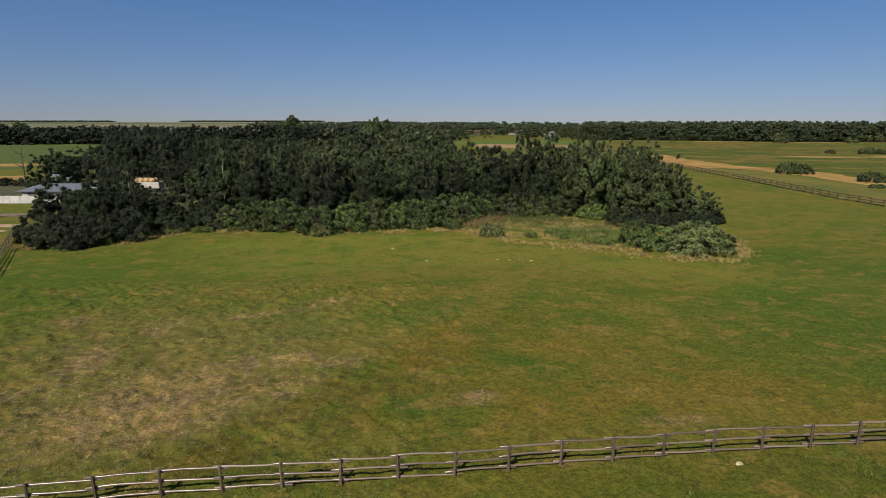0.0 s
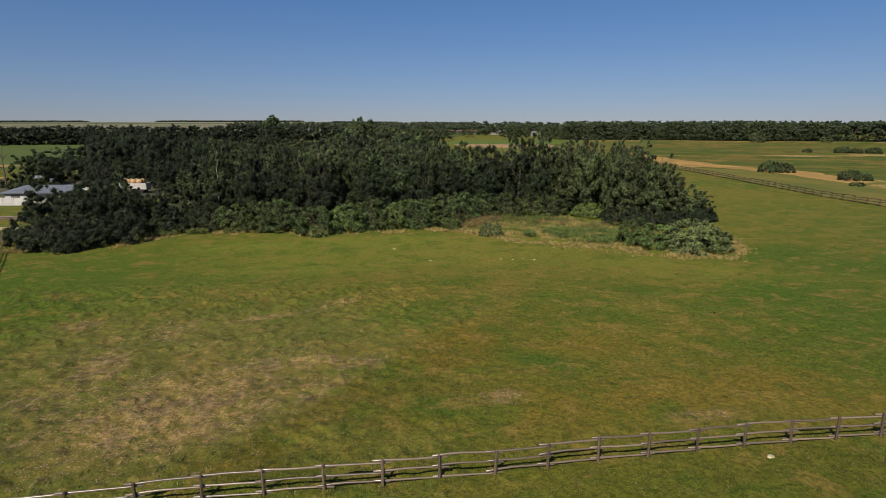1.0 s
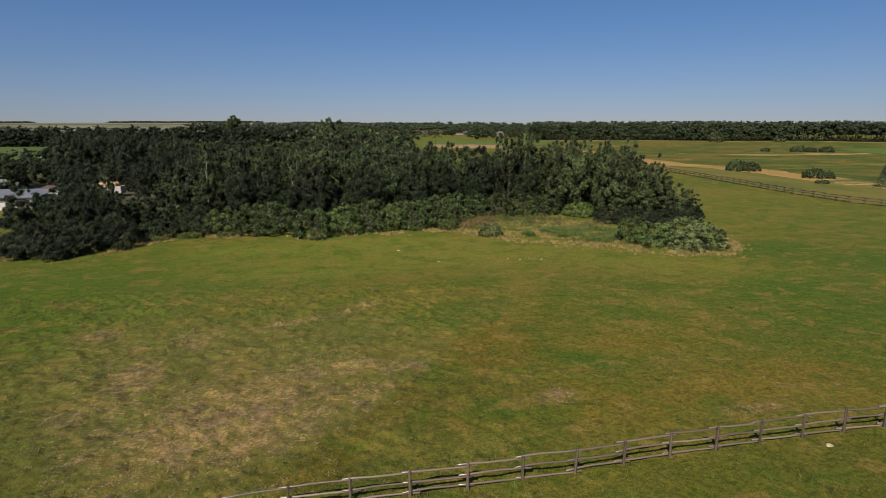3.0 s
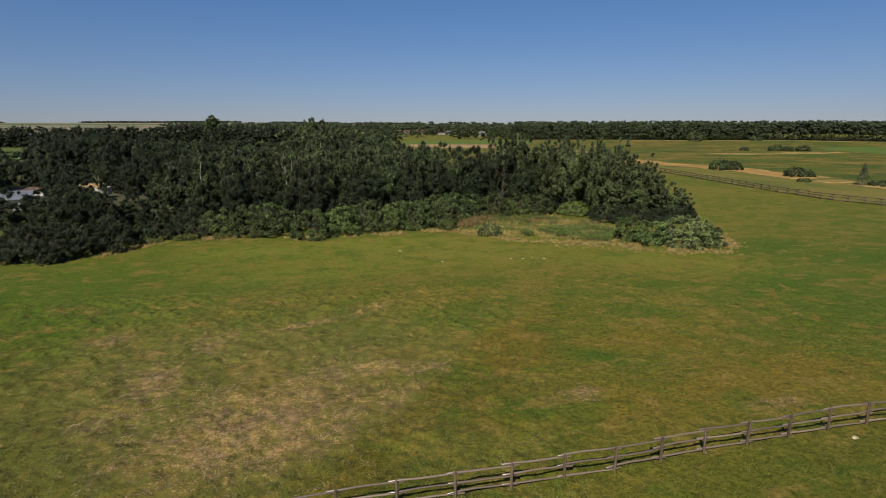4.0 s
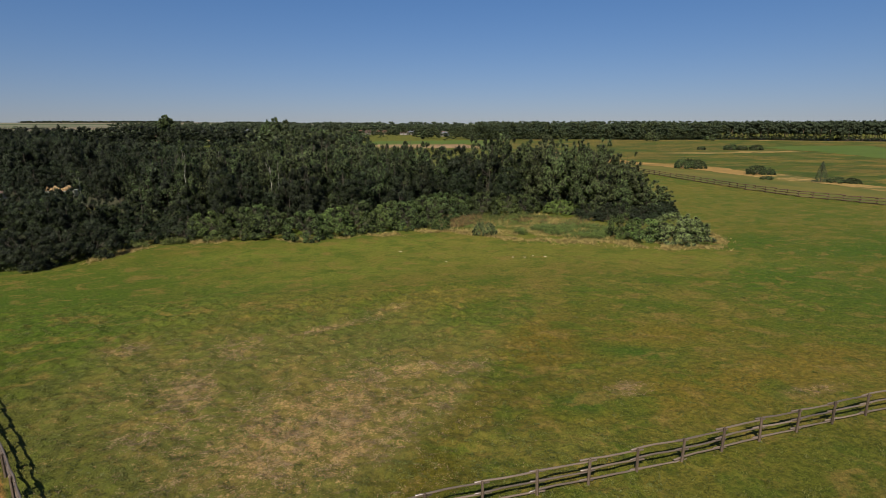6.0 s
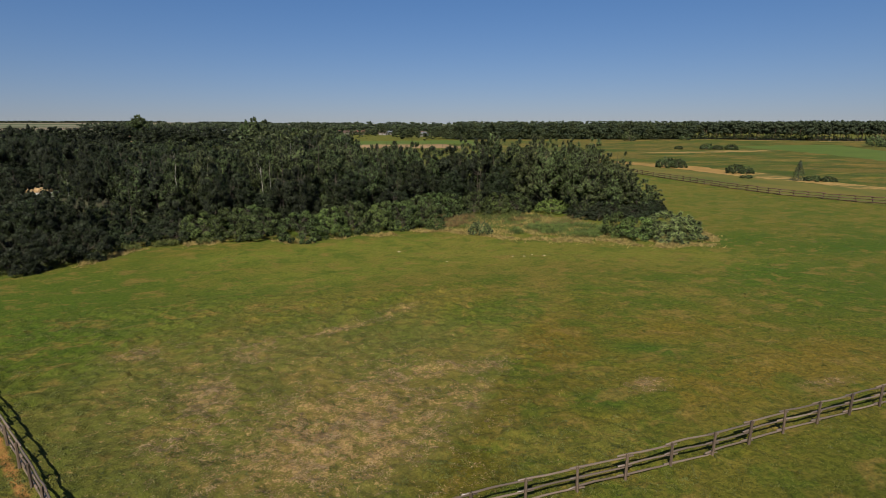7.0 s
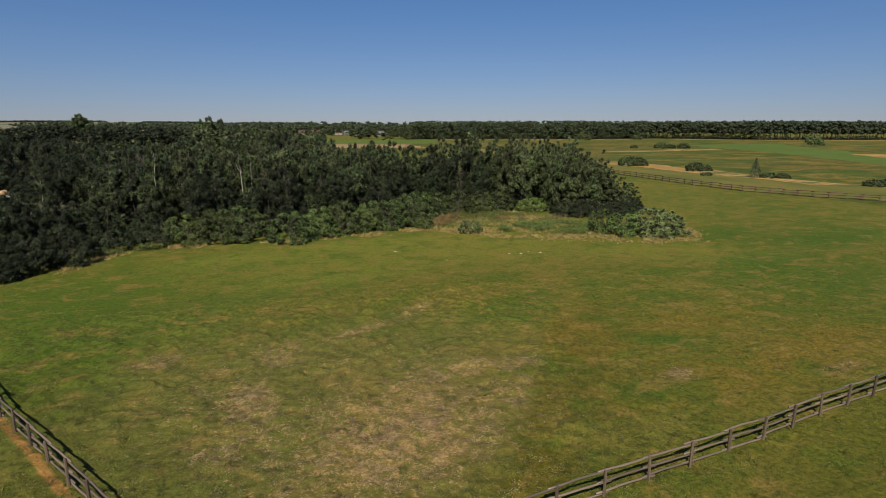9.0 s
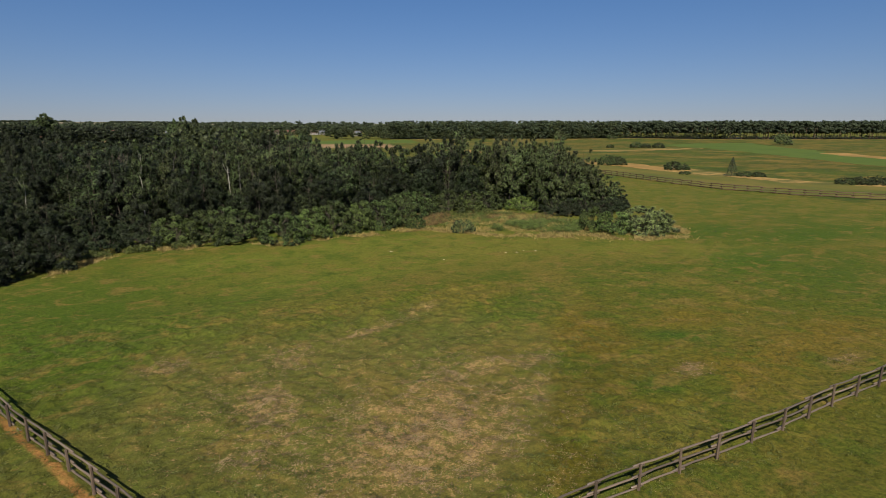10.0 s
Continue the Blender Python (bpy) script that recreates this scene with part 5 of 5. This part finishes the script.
ROOF_BROWN = plain("brown_tile_roof", (0.10, 0.065, 0.05), (0.15, 0.10, 0.08), 0.3, 0.85)
BOARD = plain("old_boards", (0.10, 0.08, 0.065), (0.17, 0.14, 0.115), 1.2, 0.9, stretch=(3, 3, 0.5))
HAY = plain("hay", (0.42, 0.265, 0.12), (0.54, 0.36, 0.18), 3.0, 0.95, grain=(0.30, 0.20, 0.10), bump=0.8, dist=0.05)
GLASS = Mat("window_pane", 0.08, 0.5).base((0.03, 0.035, 0.04))
SAND = plain("bare_sand", (0.32, 0.235, 0.14), (0.42, 0.32, 0.20), 0.5, 0.95)
TYRE = plain("tyre_rubber", (0.02, 0.02, 0.02), (0.03, 0.03, 0.03), 3, 0.8)
STONE = plain("pale_stone", (0.44, 0.37, 0.20), (0.64, 0.55, 0.33), 3.0, 0.9, local=True)


def box(x0, y0, z0, x1, y1, z1, bevel=0.0):
    bm = bmesh.new()
    bmesh.ops.create_cube(bm, size=1.0)
    for q in bm.verts:
        q.co = Vector((x0 + (x1 - x0) * (q.co.x + 0.5), y0 + (y1 - y0) * (q.co.y + 0.5), z0 + (z1 - z0) * (q.co.z + 0.5)))
    if bevel:
        bmesh.ops.bevel(bm, geom=bm.edges, offset=bevel, segments=1, affect="EDGES")
    return bm


def gable_roof(w, d, eave, ridge, over=0.35, thick=0.14):
    """Two sloping slabs with a ridge along x, as one mesh."""
    bm = bmesh.new()
    for sgn in (1, -1):
        slope = (ridge - eave) / (d / 2)
        yo, zo = d / 2 + over, eave - slope * over
        ring = [(-w / 2 - over, 0.0, ridge), (w / 2 + over, 0.0, ridge), (w / 2 + over, sgn * yo, zo), (-w / 2 - over, sgn * yo, zo)]
        a = [bm.verts.new(q) for q in ring]
        b = [bm.verts.new((q[0], q[1], q[2] + thick)) for q in ring]
        for q in (a, b):
            bm.faces.new(q)
        for i in range(4):
            j = (i + 1) % 4
            bm.faces.new((a[i], a[j], b[j], b[i]))
    bmesh.ops.recalc_face_normals(bm, faces=bm.faces)
    return bm


def walls(w, d, eave, ridge):
    """Four walls with gables at both ends of x."""
    bm = bmesh.new()
    f = [bm.verts.new(q) for q in ((-w / 2, -d / 2, -0.2), (w / 2, -d / 2, -0.2), (w / 2, d / 2, -0.2), (-w / 2, d / 2, -0.2))]
    t = [bm.verts.new(q) for q in ((-w / 2, -d / 2, eave), (w / 2, -d / 2, eave), (w / 2, d / 2, eave), (-w / 2, d / 2, eave))]
    g = [bm.verts.new((-w / 2, 0, ridge)), bm.verts.new((w / 2, 0, ridge))]
    bm.faces.new((f[0], f[1], t[1], t[0]))
    bm.faces.new((f[2], f[3], t[3], t[2]))
    bm.faces.new((f[1], f[2], t[2], g[1], t[1]))
    bm.faces.new((f[3], f[0], t[0], g[0], t[3]))
    return bm


def make_house(x, y, turn, w, d, eave, ridge, wall_mat, roof_mat, label, z=0.0, openings=True):
    house = new("house")
    house.matrix_basis = pose(x, y, z, 0, 0, turn)
    part("wall", from_bm("wall", walls(w, d, eave, ridge), wall_mat), house)
    roof = part("roof", from_bm("roof", gable_roof(w, d, eave, ridge), roof_mat), house)
    if openings:
        part("chimney", from_bm("chimney", box(w * 0.2 - 0.3, -0.3, ridge - 0.5, w * 0.2 + 0.3, 0.3, ridge + 0.9), roof_mat), roof)
        n = max(2, int(w / 2.8))
        for i in range(n):
            cx = -w / 2 + w * (i + 0.5) / n
            if i == n // 2:
                part("door", from_bm("door", box(cx - 0.45, -d / 2 - 0.05, 0, cx + 0.45, -d / 2 + 0.02, 2.0), BOARD), house)
            else:
                win = part("window", from_bm("window", box(cx - 0.6, -d / 2 - 0.04, 0.9, cx + 0.6, -d / 2 + 0.02, 2.2), WHITEWASH), house)
                part("pane", from_bm("pane", box(cx - 0.5, -d / 2 - 0.06, 1.0, cx + 0.5, -d / 2 - 0.045, 2.1), GLASS), win)
    return tagged(house, label, "house", group="village houses")


# low shed behind a concrete panel wall
shed = new("shed")
shed.matrix_basis = pose(-75.2, 110.6, 0)
part("wall", from_bm("wall", box(-5.4, -3.3, 0, 5.4, 3.3, 2.0), WHITEWASH), shed)
bm = box(-5.9, -3.8, 2.08, 5.9, 3.8, 2.2)
for q in bm.verts:
    q.co.z += (q.co.y + 3.8) * 0.09
part("roof", from_bm("roof", bm, ROOF_GREY), shed)
for i in range(3):
    part("door", from_bm("door", box(-4.2 + i * 3.2, -3.37, 0, -2.6 + i * 3.2, -3.28, 1.8), BOARD), shed)
tagged(shed, "low whitewashed shed with a grey sheet-metal roof", "shed")

panel_mesh = from_bm("panel", box(-0.97, -0.05, 0, 0.97, 0.05, 1.42, 0.01), CONCRETE)
stud_mesh = from_bm("stud", box(-0.08, -0.08, -0.1, 0.08, 0.08, 1.52, 0.01), CONCRETE)
panel_wall = new("panel_wall")
panel_wall.matrix_basis = pose(-74.0, 105.8, 0)
for i in range(17):
    part("panel", panel_mesh, panel_wall, at=pose(-1.0 - 2.0 * i, 0, 0))
    part("stud", stud_mesh, panel_wall, at=pose(-2.0 * i, -0.02, 0))
tagged(panel_wall, "pale concrete panel wall round the farmyard", "wall")

barn = make_house(-90.0, 133.5, 8, 4.6, 5.0, 1.7, 2.9, BOARD, ROOF_GREY, "small dark boarded barn with a grey roof", openings=False)
barn.name = "barn"
tagged(barn, category="barn", group="farm buildings")
hut = make_house(-80.4, 130.4, 2, 6.0, 2.4, 1.4, 1.75, WHITEWASH, ROOF_BROWN, "low white outbuilding beside the barn", openings=False)
hut.name = "hut"
tagged(hut, category="hut", group="farm buildings")


# hay trailer with two layers of round bales
def bale_mesh(seed):
    rng = np.random.default_rng(seed)
    bm = bmesh.new()
    bmesh.ops.create_cone(bm, cap_ends=True, segments=16, radius1=0.58, radius2=0.58, depth=1.15)
    bmesh.ops.bevel(bm, geom=[e for e in bm.edges if abs(e.verts[0].co.z - e.verts[1].co.z) < 0.01], offset=0.09, segments=2, affect="EDGES")
    for q in bm.verts:
        q.co += Vector(rng.normal(size=3) * 0.012)
    return from_bm("hay_bale", bm, HAY, True)


BALES = [bale_mesh(i) for i in range(3)]
trailer = new("hay_trailer")
trailer.matrix_basis = pose(-65.3, 124.0, 0, 0, 0, 2)
part("bed", from_bm("bed", box(-3.2, -1.2, 0.75, 3.2, 1.2, 0.92), BOARD), trailer)
for sgn in (-1, 1):
    part("side_board", from_bm("side_board", box(-3.2, sgn * 1.2 - 0.04, 0.94, 3.2, sgn * 1.2 + 0.04, 2.25), WHITEWASH), trailer, "white painted side board")
for ex in (-3.24, 3.24):
    part("end_board", from_bm("end_board", box(ex - 0.04, -1.15, 0.94, ex + 0.04, 1.15, 2.25), WHITEWASH), trailer)
wheel = bmesh.new()
bmesh.ops.create_cone(wheel, cap_ends=True, segments=16, radius1=0.42, radius2=0.42, depth=0.25)
wheel = from_bm("wheel", wheel, TYRE)
for ex in (-2.1, 2.1):
    for sgn in (-1, 1):
        part("wheel", wheel, trailer, at=pose(ex, sgn * 1.05, 0.42, 90, 0, 0))
tagged(trailer, "farm trailer with white side boards loaded with hay", "trailer")
rnd = random.Random(4)
for row in range(2):
    for i in range(5 - row):
        for j in range(2):
            b = new("hay_bale", BALES[rnd.randrange(3)])
            b.matrix_basis = pose(-67.7 + 1.19 * (i + 0.5 * row), 123.45 + 1.16 * j, 1.52 + 0.98 * row + 0.0, 90, 0, rnd.uniform(-3, 3))
            tagged(b, "round golden hay bale stacked on the trailer", "hay bale", group="hay bales")

# a heap of old timber and an old cart wheel
rnd = random.Random(9)
beam = from_bm("beam", box(-2.6, -0.09, 0.0, 2.6, 0.09, 0.16, 0.015), WOOD_GREY)
heap = new("timber_heap")
heap.matrix_basis = pose(-69.5, 90.8, 0, 0, 0, 12)
for i in range(9):
    lay = i // 4
    part("beam", beam, heap, at=pose(rnd.uniform(-0.8, 0.8), -0.7 + 0.42 * (i % 4) + 0.1 * lay, 0.165 * lay, 0, 0, rnd.uniform(-14, 14)))
tagged(heap, "heap of old grey timber beams lying in the yard", "timber")

field("sand_patch", [(-72, 80), (-66, 83.5), (-60, 83), (-60.5, 81.3), (-66, 80.3)], SAND, 0.03, "bare pale sand on the yard track")
field("sand_patch", [(-68, 75), (-62, 78.5), (-60.8, 77.6), (-65, 74.5)], SAND, 0.03, "bare pale sand on the yard track")

# ---------------------------------------------------------------- village and farm houses far off
VILLAGE = [(20, 700, 9, "r"), (33, 735, 10, "r"), (43, 720, 9, "b"), (56, 742, 10, "r"), (66, 735, 8, "r"), (84, 690, 12, "b"), (94, 700, 9, "g"), (116, 610, 8, "w"), (124, 640, 11, "r"), (8, 760, 10, "b"),
           (-356, 664, 16, "w"), (-342, 726, 18, "w"), (-163, 586, 8, "r"), (-74, 728, 9, "w"), (-85, 1095, 14, "w"), (-140, 800, 9, "r"), (-200, 1000, 14, "g"), (-874, 1158, 22, "r"), (-120, 900, 10, "w")]
rnd = random.Random(31)
for hx, hy, w, tone in VILLAGE:
    roof = {"r": ROOF_RED, "b": ROOF_BROWN, "g": ROOF_GREY, "w": ROOF_GREY}[tone]
    word = {"r": "red tiled", "b": "brown tiled", "g": "grey", "w": "grey sheet"}[tone]
    hz = 16 * (min(1, max(0, (hy - 900) / 2500)) * min(1, max(0, (900 - hx) / 1600))) ** 1.4
    make_house(hx, hy, rnd.uniform(-35, 35), w * 0.75, 6.0, 2.6, 5.0, PLASTER, roof, "pale walled village house with a %s roof" % word, hz)


# ---------------------------------------------------------------- stones on the meadow
def stone_mesh(seed):
    rng = np.random.default_rng(seed)
    bm = bmesh.new()
    bmesh.ops.create_icosphere(bm, subdivisions=2, radius=1.0)
    for q in bm.verts:
        q.co *= 1 + 0.75 * noise.noise(q.co * 1.5 + Vector((seed * 7.1, 0, 0)))
        q.co.z *= 0.16
    return from_bm("stone", bm, STONE, True)


STONES = [stone_mesh(i) for i in range(4)]
rnd = random.Random(14)
for x, y, r in ((13.25, 22.5, 0.26), (16.6, 31.5, 0.11), (2.4, 29.0, 0.12), (14.2, 35.3, 0.14), (-6.1, 66.6, 0.22), (-1.8, 60.6, 0.16), (9.8, 60.6, 0.2), (6.1, 61.1, 0.16), (7.4, 60.8, 0.18), (8.6, 61.3, 0.13), (27, 38, 0.1), (24, 24.5, 0.12), (2.9, 29.4, 0.08)):
    s = new("stone", STONES[rnd.randrange(4)])
    s.matrix_basis = pose(x, y, 0.03, 0, 0, rnd.uniform(0, 360)) @ Matrix.Diagonal((r, r * 0.7, r, 1))
    tagged(s, "pale flat stone lying in the grass", "stone", group="stones on the meadow")
